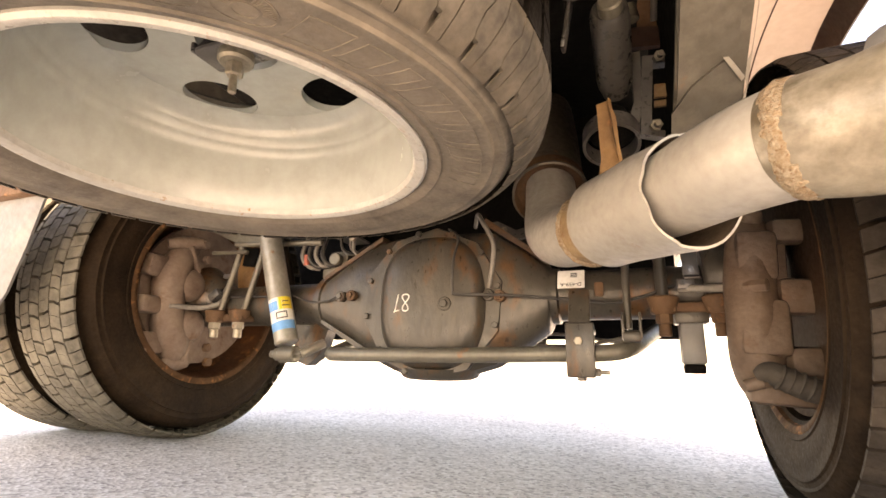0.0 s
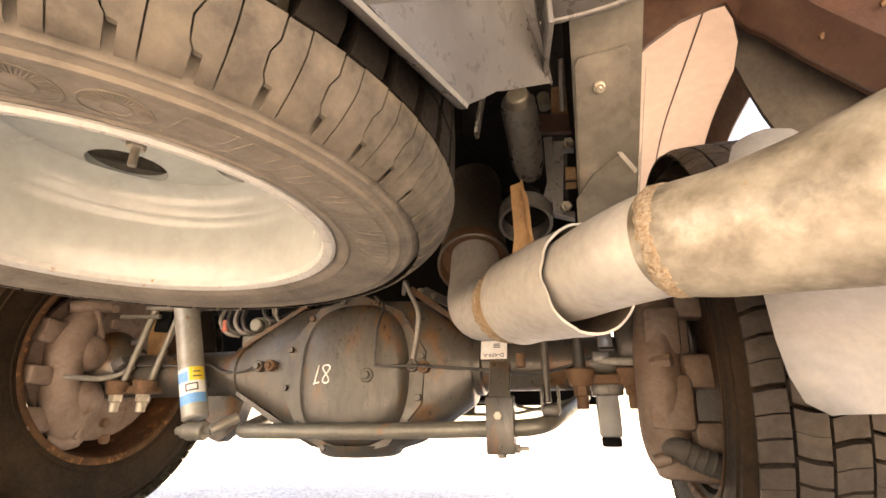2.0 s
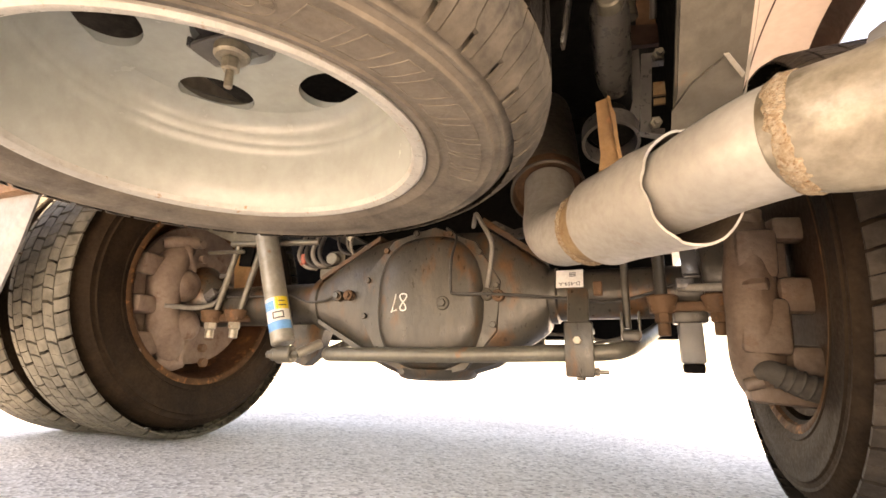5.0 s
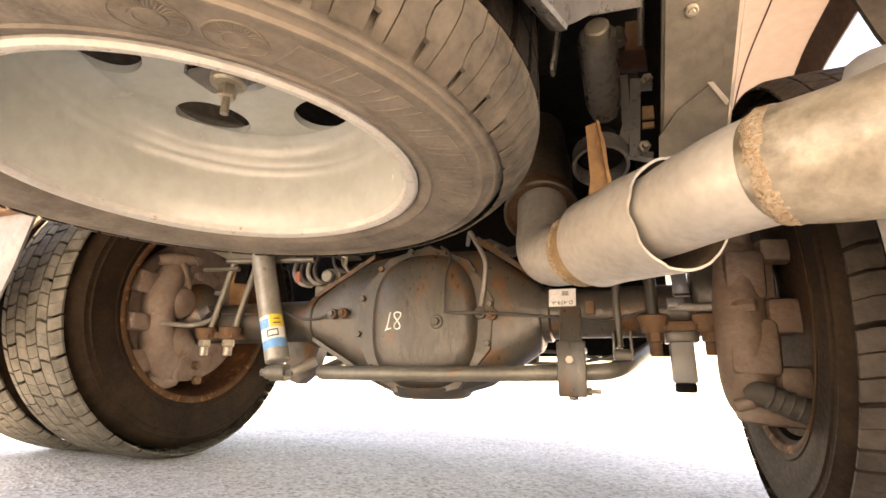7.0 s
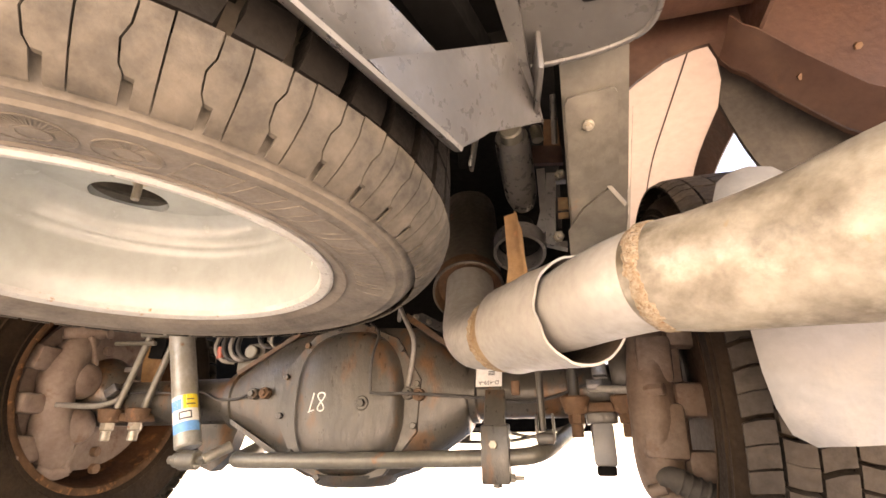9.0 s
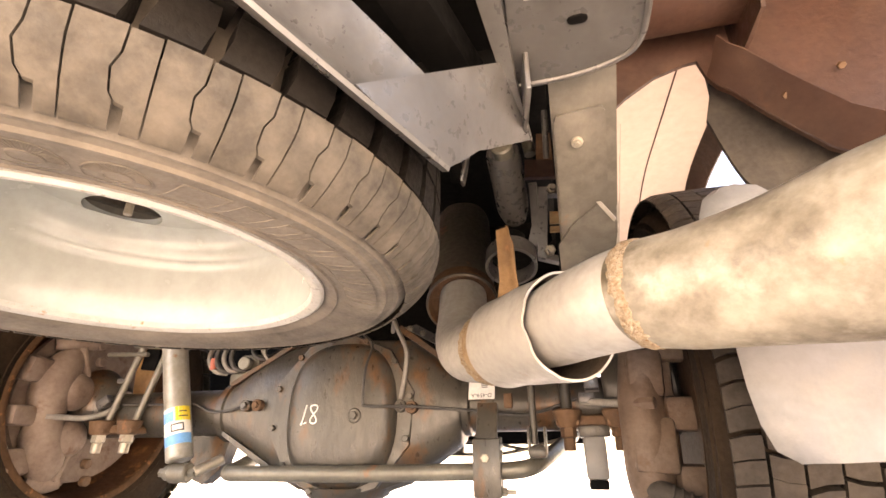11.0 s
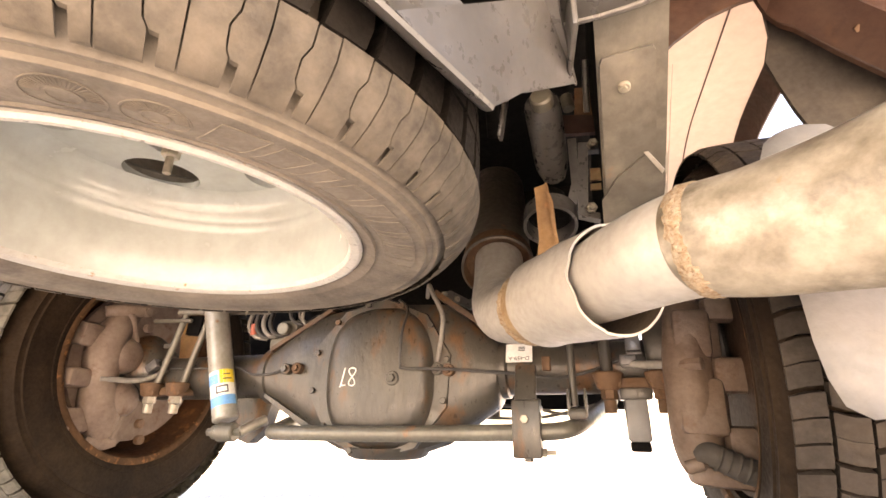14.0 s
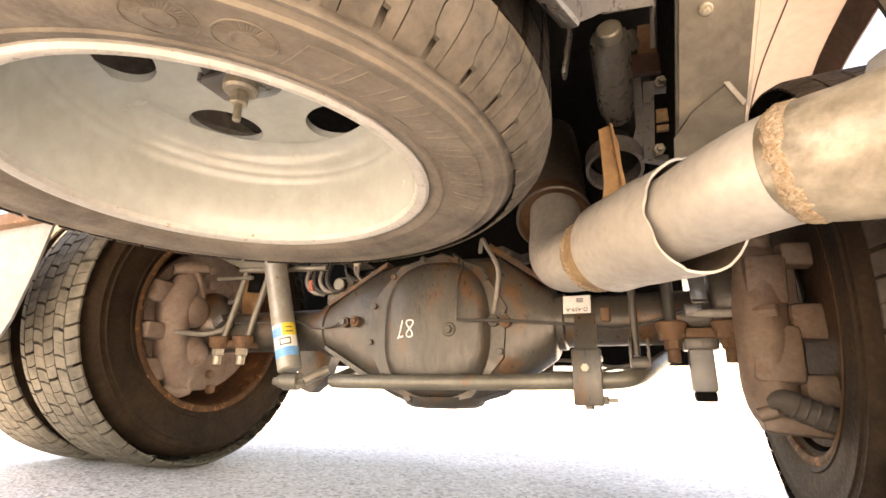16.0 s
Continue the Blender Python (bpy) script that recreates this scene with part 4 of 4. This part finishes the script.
part("collar", tube([(0.404, 0.782, 0.4315), (0.417, 0.763, 0.430), (0.433, 0.739, 0.4285), (0.440, 0.728, 0.428)], [0.0548, 0.0556, 0.0556, 0.0565], 64, 6, wobble=0.01), COLLAR, exhaust, "rust-stained pipe collar")
part("weld_bead", tube([(0.405, 0.780, 0.4315), (0.409, 0.775, 0.431), (0.413, 0.769, 0.4305)], [0.0550, 0.0602, 0.0552], 120, 6, wobble=0.035, lumps=170), WELD, exhaust)
part("weld_bead", tube([(0.430, 0.7435, 0.4287), (0.436, 0.735, 0.428), (0.441, 0.727, 0.428)], [0.0556, 0.0615, 0.0562], 120, 6, wobble=0.035, lumps=170), WELD, exhaust)
mouth = smooth_path([(0.428, 0.746, 0.429), (0.439, 0.729, 0.428), (0.451, 0.710, 0.427), (0.494, 0.643, 0.421), (0.538, 0.576, 0.414)], 5)
M = len(mouth)
outer = tube(mouth, [0.0556 + 0.0125 * min(1, max(0, i - 3) / 3) for i in range(M)], 64, 1, cap=False, wobble=0.03)
inner = tube(mouth, [0.0525 + 0.0125 * min(1, max(0, i - 3) / 3) for i in range(M)], 64, 1, cap=False, wobble=0.03)
n = len(outer[0])
axis = (mouth[-1] - mouth[-3]).normalized()
for shell in (outer, inner):
    # the torn, uneven end of the sleeve
    for k in range(64):
        tear = 0.006 * noise.noise(Vector((math.cos(k * math.pi / 32), math.sin(k * math.pi / 32), 0)) * 2.5) + 0.0025 * noise.noise(Vector((k * 0.9, 3.1, 0)))
        shell[0][n - 64 + k] = Vector(shell[0][n - 64 + k]) + axis * tear
edge_ring = [(n - 64 + k, n - 64 + (k + 1) % 64, 2 * n - 64 + (k + 1) % 64, 2 * n - 64 + k) for k in range(64)]
both = join(outer, inner)
sleeve = part("sleeve", (both[0], outer[1] + edge_ring), PIPE, exhaust, "flared pale slip sleeve with a torn edge")
part("sleeve_lining", inner, SOOT, sleeve, "sooty brown inside of the sleeve")
part("tailpipe", tube([(0.455, 0.695, 0.428), (0.508, 0.615, 0.421), (0.553, 0.534, 0.416), (0.585, 0.485, 0.413), (0.614, 0.458, 0.412)], 0.0515, 40, wobble=0.01), PIPE, exhaust, "pale tailpipe section")
part("weld_bead", tube([(0.601, 0.4685, 0.412), (0.608, 0.463, 0.412), (0.616, 0.457, 0.412)], [0.0522, 0.0552, 0.0535], 140, 9, wobble=0.03, lumps=170), WELD, exhaust, "orange rusted weld bead")
part("tailpipe", tube([(0.598, 0.470, 0.412), (0.612, 0.4595, 0.4115), (0.655, 0.442, 0.409), (0.715, 0.412, 0.410), (0.790, 0.358, 0.412), (0.92, 0.26, 0.414), (1.10, 0.12, 0.415)], [0.0500, 0.0535, 0.0575, 0.064, 0.074, 0.080, 0.080], 56, wobble=0.02, lumps=14), PIPE_STAIN, exhaust, "stained beige tailpipe end")

# ---- hanger parts beside the rail ----
hanger = thing("exhaust_hanger", (0.445, 0.75, 0.58), "orange rusted flat strap holding the exhaust", "hanger")
part("strap", plate([(0.434, 0.722, 0.622), (0.452, 0.722, 0.627), (0.462, 0.722, 0.597), (0.466, 0.722, 0.488), (0.425, 0.722, 0.46), (0.436, 0.722, 0.53)], 0.012, (0, 1, 0)), ORANGE, hanger)
part("lip", plate([(0.452, 0.714, 0.627), (0.456, 0.714, 0.623), (0.470, 0.714, 0.488), (0.464, 0.714, 0.488)], 0.012, (0, 1, 0)), ORANGE, hanger)

air = thing("air_spring", (0.46, 0.80, 0.62), "dark cylinder standing in a grey cup bracket", "cylinder")
part("cylinder", tube([(0.465, 0.775, 0.667), (0.464, 0.746, 0.677), (0.464, 0.698, 0.692), (0.463, 0.631, 0.713), (0.463, 0.620, 0.716)], [0.020, 0.0275, 0.028, 0.027, 0.018], 32), DAMPER_GREY, air, "worn grey metal cylinder")
part("cap", rod((0.465, 0.617, 0.703), (0.464, 0.595, 0.706), 0.017, 20), BAR, air)
part("cup", moved(lathe([(0.041, 0.0), (0.046, 0.0), (0.046, 0.034), (0.041, 0.034)], 40, closed=True), Matrix.Translation((0.452, 0.775, 0.572)) @ Matrix.Rotation(radians(-25), 4, "X")), GREY_STEEL, air, "pressed grey cup")
part("bush", rod((0.454, 0.775, 0.584), (0.456, 0.785, 0.64), 0.036, 24, 0.024), BLACK, air, "black rubber bush")
part("red_plate", plate([(0.488, 0.840, 0.837), (0.562, 0.840, 0.824), (0.559, 0.840, 0.785), (0.485, 0.840, 0.794)], 0.012, (0, 1, 0)), RED, air, "faded red plate")
part("brown_plate", plate([(0.517, 0.860, 0.912), (0.571, 0.860, 0.906), (0.564, 0.860, 0.836), (0.511, 0.860, 0.846)], 0.012, (0, 1, 0)), RUST, air, "brown rusted plate")
part("bracket", join(plate([(0.493, 0.800, 0.755), (0.509, 0.800, 0.755), (0.506, 0.800, 0.655), (0.499, 0.800, 0.617), (0.485, 0.800, 0.634), (0.493, 0.800, 0.662)], 0.03, (0, 1, 0)), plate([(0.511, 0.790, 0.738), (0.548, 0.790, 0.733), (0.546, 0.790, 0.719), (0.527, 0.790, 0.721), (0.516, 0.790, 0.599), (0.536, 0.790, 0.593), (0.535, 0.790, 0.581), (0.499, 0.790, 0.594)], 0.02, (0, 1, 0))), GREY_STEEL, air, "cast grey bracket")
part("slat", plate([(0.528, 0.820, 0.698), (0.548, 0.820, 0.696), (0.546, 0.820, 0.672), (0.526, 0.820, 0.673)], 0.006, (0, 1, 0)), COLLAR, air, "pale rusty slat")
part("slat", plate([(0.526, 0.820, 0.666), (0.545, 0.820, 0.665), (0.544, 0.820, 0.654), (0.525, 0.820, 0.655)], 0.006, (0, 1, 0)), COLLAR, air, "pale rusty slat")
for p in ((0.535, 0.785, 0.724), (0.521, 0.785, 0.601)):
    part("bolt", hexbolt(p, (0.1, -1, -0.3), 0.010, 0.016, 0.014), BAR, air)
part("post", rod((0.536, 0.700, 0.844), (0.532, 0.760, 0.779), 0.0055, 10), GREY_STEEL, air, "thin grey post")
part("thread_end", rod((0.498, 0.800, 0.851), (0.502, 0.800, 0.819), 0.012, 10), BAR, air)

# ---- chassis ----
rail = thing("chassis_rail", (0.6, 1.0, 0.8), "grey painted chassis rail seen from below", "chassis rail")
top_y, low_y = 0.435, 0.86
part("lower_plate", join(plate([(0.540, top_y, 0.715), (0.622, top_y, 0.715), (0.628, low_y, 0.490), (0.540, low_y, 0.490)], 0.010, (0, 0.45, 0.9))), CHASSIS, rail, "grey plate with a bolt")
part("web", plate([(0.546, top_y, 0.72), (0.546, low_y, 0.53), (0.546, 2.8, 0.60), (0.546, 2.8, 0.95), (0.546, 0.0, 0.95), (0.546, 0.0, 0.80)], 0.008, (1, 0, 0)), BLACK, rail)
def lie(x, y, d=0.003):
    """A place on the underside of the sloping plate."""
    return (x, y, 0.715 - 0.53 * (y - 0.435) - d)


part("strap_plate", plate([lie(0.543, 0.512), lie(0.547, 0.505), lie(0.604, 0.500), lie(0.608, 0.506), lie(0.616, 0.84), lie(0.543, 0.84)], 0.005, (0, -0.45, -0.9)), CHASSIS, rail, "grey bolted plate")
part("gusset", plate([lie(0.536, 0.690, 0.009), lie(0.560, 0.655, 0.009), lie(0.597, 0.628, 0.009), lie(0.620, 0.655, 0.009), lie(0.624, 0.84, 0.009), lie(0.538, 0.84, 0.009)], 0.004, (0, -0.45, -0.9)), CHASSIS, rail, "welded grey gusset")
part("ground_edge", plate([lie(0.594, 0.622, 0.013), lie(0.600, 0.622, 0.013), lie(0.621, 0.650, 0.013), lie(0.618, 0.655, 0.013)], 0.003, (0, -0.45, -0.9)), PIPE, rail, "bright ground-off edge")
flakes = random.Random(4)
torn = [(0.52 + 0.0075 * k, flakes.uniform(0.0003, 0.0042) * (0.3 + 0.7 * (k > 12))) for k in range(42)]
part("torn_edge", plate([lie(0.6262, y, 0.0125) for y, w in torn] + [lie(0.6258 - w, y, 0.0125) for y, w in reversed(torn)], 0.001, (0, -0.45, -0.9)), PIPE, rail, "pale torn paint edge")
part("bolt", join(rod((0.572, 0.541, 0.658), (0.571, 0.536, 0.648), 0.0078, 20), rod((0.571, 0.5365, 0.649), (0.5705, 0.534, 0.644), 0.004, 6)), BOLT, rail, "pale bolt head")
part("flange", plate([(0.546, low_y, 0.53), (0.63, low_y, 0.53), (0.63, 2.8, 0.60), (0.546, 2.8, 0.60)], 0.008, (0, 0, 1)), CHASSIS, rail)
far_rail = thing("chassis_rail", (-0.5, 1.0, 0.8), "dark chassis rail along the truck", "chassis rail")
part("web", plate([(-0.55, -0.2, 0.72), (-0.55, 2.8, 0.64), (-0.55, 2.8, 0.95), (-0.55, -0.2, 0.95)], 0.008, (-1, 0, 0)), CHASSIS, far_rail)
part("flange", plate([(-0.47, -0.2, 0.715), (-0.558, -0.2, 0.715), (-0.558, 2.8, 0.635), (-0.47, 2.8, 0.635)], 0.008, (0, 0, 1)), CHASSIS, far_rail)

# the pressed crossmember over the spare, with a plate welded across its end
member = thing("crossmember", (0.45, 0.35, 0.60), "pale grey pressed crossmember curving past the spare wheel", "crossmember")
rows = []
for p in ((0.290, 0.010, 0.528), (0.318, 0.075, 0.525), (0.341, 0.124, 0.520), (0.363, 0.172, 0.514), (0.391, 0.226, 0.505), (0.415, 0.285, 0.502), (0.435, 0.336, 0.500)):
    p = Vector(p)
    q = p + Vector((0.014, 0.034, 0.085))
    rows.append([p + Vector((0.007, -0.005, -0.004)), p, p * 0.85 + q * 0.15 + Vector((-0.010, 0.006, 0)), p * 0.5 + q * 0.5 + Vector((-0.014, 0.006, 0)), q])
part("side", sheet(rows, 0.004), GREY_STEEL, member)
part("end_plate", join(plate([(0.394, 0.226, 0.511), (0.432, 0.326, 0.499), (0.437, 0.334, 0.502), (0.446, 0.358, 0.524), (0.456, 0.396, 0.560), (0.462, 0.412, 0.571), (0.508, 0.478, 0.623), (0.484, 0.384, 0.663)], 0.005)), GREY_STEEL, member, "pale grey welded plate")
part("upright", join(plate([(0.471, 0.300, 0.693), (0.498, 0.300, 0.688), (0.503, 0.400, 0.650), (0.513, 0.484, 0.624), (0.506, 0.478, 0.627), (0.486, 0.388, 0.660)], 0.006), box((0.006, 0.09, 0.10), (0.511, 0.43, 0.672), (0, 0, 8))), GREY_STEEL, member, "pale grey upright strip")
part("rounded_plate", join(plate([(0.505, 0.26, 0.673), (0.636, 0.26, 0.673), (0.639, 0.355, 0.673), (0.637, 0.393, 0.673), (0.624, 0.414, 0.673), (0.592, 0.427, 0.673), (0.548, 0.434, 0.673), (0.500, 0.435, 0.673)], 0.006, (0, 0, 1)), tube([(0.637, 0.26, 0.672), (0.640, 0.355, 0.672), (0.638, 0.394, 0.672), (0.625, 0.415, 0.672), (0.593, 0.428, 0.672), (0.549, 0.435, 0.672), (0.50, 0.436, 0.672)], 0.0035, 8)), GREY_STEEL, member, "pale grey rounded plate")
part("slot", join(rod((0.567, 0.354, 0.6725), (0.567, 0.354, 0.670), 0.005, 16), rod((0.577, 0.354, 0.6725), (0.577, 0.354, 0.670), 0.005, 16), box((0.009, 0.010, 0.0024), (0.572, 0.354, 0.6713), bevel=0)), BLACK, member)
# The channel's black is the shade inside the crossmember, put into its colour.
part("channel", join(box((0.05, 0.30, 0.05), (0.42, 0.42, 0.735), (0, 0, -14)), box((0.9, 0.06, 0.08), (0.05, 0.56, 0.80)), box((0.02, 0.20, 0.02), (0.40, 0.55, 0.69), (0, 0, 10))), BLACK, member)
# Unseen plate, added so that the spare's hand holes look dark.
part("shade_plate", box((0.66, 0.30, 0.012), (0.0, 0.40, 0.735)), BLACK, member, "added black plate darkening the spare's hand holes")
part("tab", box((0.006, 0.02, 0.08), (0.404, 0.62, 0.70), (0, 10, 0)), GREY_STEEL, member)
part("bright_tab", box((0.042, 0.022, 0.006), (0.541, 0.300, 0.662)), LABEL_WHITE, member, "white painted tab")

# red tail beam with its arch, and the wheel arch panel behind it
beam = thing("tail_beam", (0.85, 0.6, 0.85), "faded red primed beam with an arched cut-out", "beam")
arch = [(0.624, 0.745), (0.631, 0.766), (0.643, 0.787), (0.669, 0.810), (0.719, 0.843), (0.767, 0.859), (0.787, 0.861)]
edge = [(0.796, 0.823), (0.808, 0.802), (0.824, 0.789), (0.863, 0.738), (0.892, 0.704), (0.925, 0.666), (1.05, 0.59)]
part("web", plate([(x, 0.66, z) for x, z in arch + edge] + [(1.35, 0.66, 0.56), (1.35, 0.66, 1.02), (0.624, 0.66, 1.02)], 0.008, (0, 1, 0)), RED, beam)
part("flange", sheet([[(x, 0.656, z + 0.002), (x + 0.004, 0.635, z + 0.012), (x + 0.006, 0.60, z + 0.030)] for x, z in edge], 0.004), RED, beam, "sloping red flange")
part("upper_box", box((0.26, 0.08, 0.09), (0.735, 0.575, 0.925), bevel=0.004), RED, beam)
part("rib", plate([(0.838, 0.655, 0.83), (0.842, 0.55, 0.84), (0.85, 0.52, 0.95), (0.84, 0.655, 0.95)], 0.006, (1, 0, 0)), RED, beam)
for p in ((0.875, 0.628, 0.745), (0.97, 0.65, 0.80)):
    part("bolt", hexbolt(p, (0, -0.6, -0.8), 0.006, 0.006), RUST, beam)
part("hole", rod((0.76, 0.536, 0.925), (0.76, 0.533, 0.925), 0.013, 20), BLACK, beam)

guard = thing("wheel_arch_panel", (0.85, 1.2, 0.9), "sunlit salmon-coloured wheel arch panel with a thin seam", "mudguard")
xs = [0.635, 0.70, 0.76, 0.82, 0.87, 0.895]
drop = [0, 0, 0, 0, 0.002, 0.008]


def over_wheel(k, d):
    """A place on the panel's run: up behind the wheel, then level towards the tail."""
    if k <= 12:
        a = radians(15 + 75 * k / 12)
        return AXLE_Y + (0.55 - d) * math.cos(a), AXLE_Z + (0.55 - d) * math.sin(a)
    return AXLE_Y - 0.066 * (k - 12), AXLE_Z + 0.55 - d


part("panel", sheet([[(x, *over_wheel(k, d)) for x, d in zip(xs, drop)] for k in range(19)], 0.004), SALMON, guard)
# Still the salmon panel: the turn-down's shade is put into a brown colour.
part("skirt", sheet([[(x, *over_wheel(k, d)) for x, d in ((0.895, 0.008), (0.910, 0.020), (0.919, 0.040), (0.922, 0.060))] for k in range(19)], 0.004), RED, guard, "turned-down edge with its shade painted as brown")
part("seam", tube([(0.765 + 0.002 * k, *over_wheel(k, 0.001)) for k in range(19)], 0.0016, 6, 3), RED, guard)

flap = thing("mud_flap", (0.9, 0.7, 0.7), "dark hanging mud flap under the red beam", "mud flap")
part("flap", plate([(0.812, 0.70, 0.90), (0.809, 0.70, 0.822), (0.794, 0.70, 0.771), (0.802, 0.70, 0.730), (0.814, 0.70, 0.680), (0.823, 0.70, 0.652), (0.839, 0.70, 0.627), (1.15, 0.70, 0.50), (1.2, 0.70, 0.90)], 0.008, (0, 1, 0)), FLAP, flap)
pale = thing("side_flap", (0.8, 0.55, 0.35), "pale grey plastic flap hanging behind the wheel", "mud flap")
rows = []
for z, x in ((0.562, 0.740), (0.559, 0.725), (0.551, 0.714), (0.530, 0.706), (0.46, 0.707), (0.40, 0.709), (0.37, 0.711), (0.33, 0.712), (0.295, 0.716), (0.272, 0.724), (0.262, 0.742)):
    rows.append([(x, 0.560, z), (x + 0.006, 0.552, z), (x + 0.026, 0.547, z - 0.002 - 0.25 * max(0, z - 0.55)), (x + 0.05, 0.545, min(z, 0.535) - 0.002), (x + 0.2, 0.54, min(z, 0.50) - 0.002), (1.1, 0.54, min(z, 0.50) - 0.002)])
part("flap", sheet(rows, 0.006), PALE_FLAP, pale)
part("stay", box((0.03, 0.02, 0.60), (1.07, 0.556, 0.675)), CHASSIS, pale)
lpale = thing("side_flap", (-0.9, 0.60, 0.45), "pale grey plastic flap behind the twin wheels", "mud flap")
part("flap", sheet([[(-1.2, 0.60, z), (x - 0.03, 0.60, z), (x, 0.607, z)] for z, x in ((0.60, -0.70), (0.55, -0.72), (0.45, -0.745), (0.35, -0.78), (0.28, -0.83), (0.25, -0.90))], 0.006), PALE_FLAP, lpale)
part("brace", box((0.3, 0.04, 0.03), (-0.86, 0.59, 0.575)), RUST, lpale)
part("stay", box((0.03, 0.02, 0.41), (-0.785, 0.60, 0.785)), CHASSIS, lpale)

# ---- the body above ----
# The floor's ends are set so its shadow leaves the ground ahead sunlit.
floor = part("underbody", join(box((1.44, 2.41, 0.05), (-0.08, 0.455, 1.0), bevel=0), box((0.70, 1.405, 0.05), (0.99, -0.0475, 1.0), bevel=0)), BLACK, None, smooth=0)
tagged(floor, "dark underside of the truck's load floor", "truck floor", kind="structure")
# Added panel, no known part: it hides the sky and stands for darkness.
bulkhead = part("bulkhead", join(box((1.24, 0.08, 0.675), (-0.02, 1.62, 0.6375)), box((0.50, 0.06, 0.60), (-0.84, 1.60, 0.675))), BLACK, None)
tagged(bulkhead, "added black panel keeping the view ahead of the axle dark", "bulkhead", kind="structure")
shaft = thing("propeller_shaft", (0.02, 1.5, 0.40), "dark grey propeller shaft leading forward from the axle", "shaft")
part("shaft", rod((0.022, AXLE_Y + 0.05, 0.385), (0.022, 2.2, 0.46), 0.045, 24), AXLE, shaft)
part("cable", tube([(0.108, 1.380, 0.298), (0.191, 1.380, 0.304), (0.301, 1.380, 0.300), (0.419, 1.380, 0.281), (0.504, 1.380, 0.295)], 0.0045, 10), HOSE, axle, "pale handbrake cable")
part("cable", tube([(0.145, 1.360, 0.274), (0.241, 1.360, 0.270), (0.362, 1.360, 0.274), (0.518, 1.360, 0.309)], 0.0045, 10), HOSE, axle, "pale handbrake cable")
part("cable_clamp", box((0.03, 0.02, 0.03), (0.224, 1.370, 0.284)), AXLE, axle)
stay = thing("pipe_bracket", (0.160, 1.250, 0.587), "pale bent bracket with small bolts above the axle", "bracket")
part("strip", plate([(0.095, 1.250, 0.603), (0.132, 1.250, 0.609), (0.184, 1.250, 0.579), (0.239, 1.250, 0.590), (0.241, 1.250, 0.564), (0.184, 1.250, 0.553)], 0.02, (0, 1, 0)), GREY_STEEL, stay)
for p in ((0.117, 1.245, 0.596), (0.154, 1.245, 0.580)):
    part("bolt", hexbolt(p, (0, -1, 0), 0.008, 0.01, 0.01), BOLT, stay)
spring_hanger = thing("spring_hanger", (-0.577, 1.000, 0.564), "grey steel spring hanger plate above the axle", "bracket")
part("plate", plate([(-0.759, 1.030, 0.619), (-0.468, 1.030, 0.592), (-0.461, 1.030, 0.532), (-0.594, 1.030, 0.549)], 0.05, (0, 1, 0)), BAR, spring_hanger)
part("rail", rod((-0.583, 1.020, 0.539), (-0.314, 1.060, 0.535), 0.008, 10), BAR, spring_hanger)
for y in (0.10, 1.45):
    c = part("floor_bearer", box((1.06, 0.06, 0.055), (0, y, 0.9475)), BLACK, None)
    tagged(c, "dark steel cross bearer under the load floor", "beam", "floor bearers")
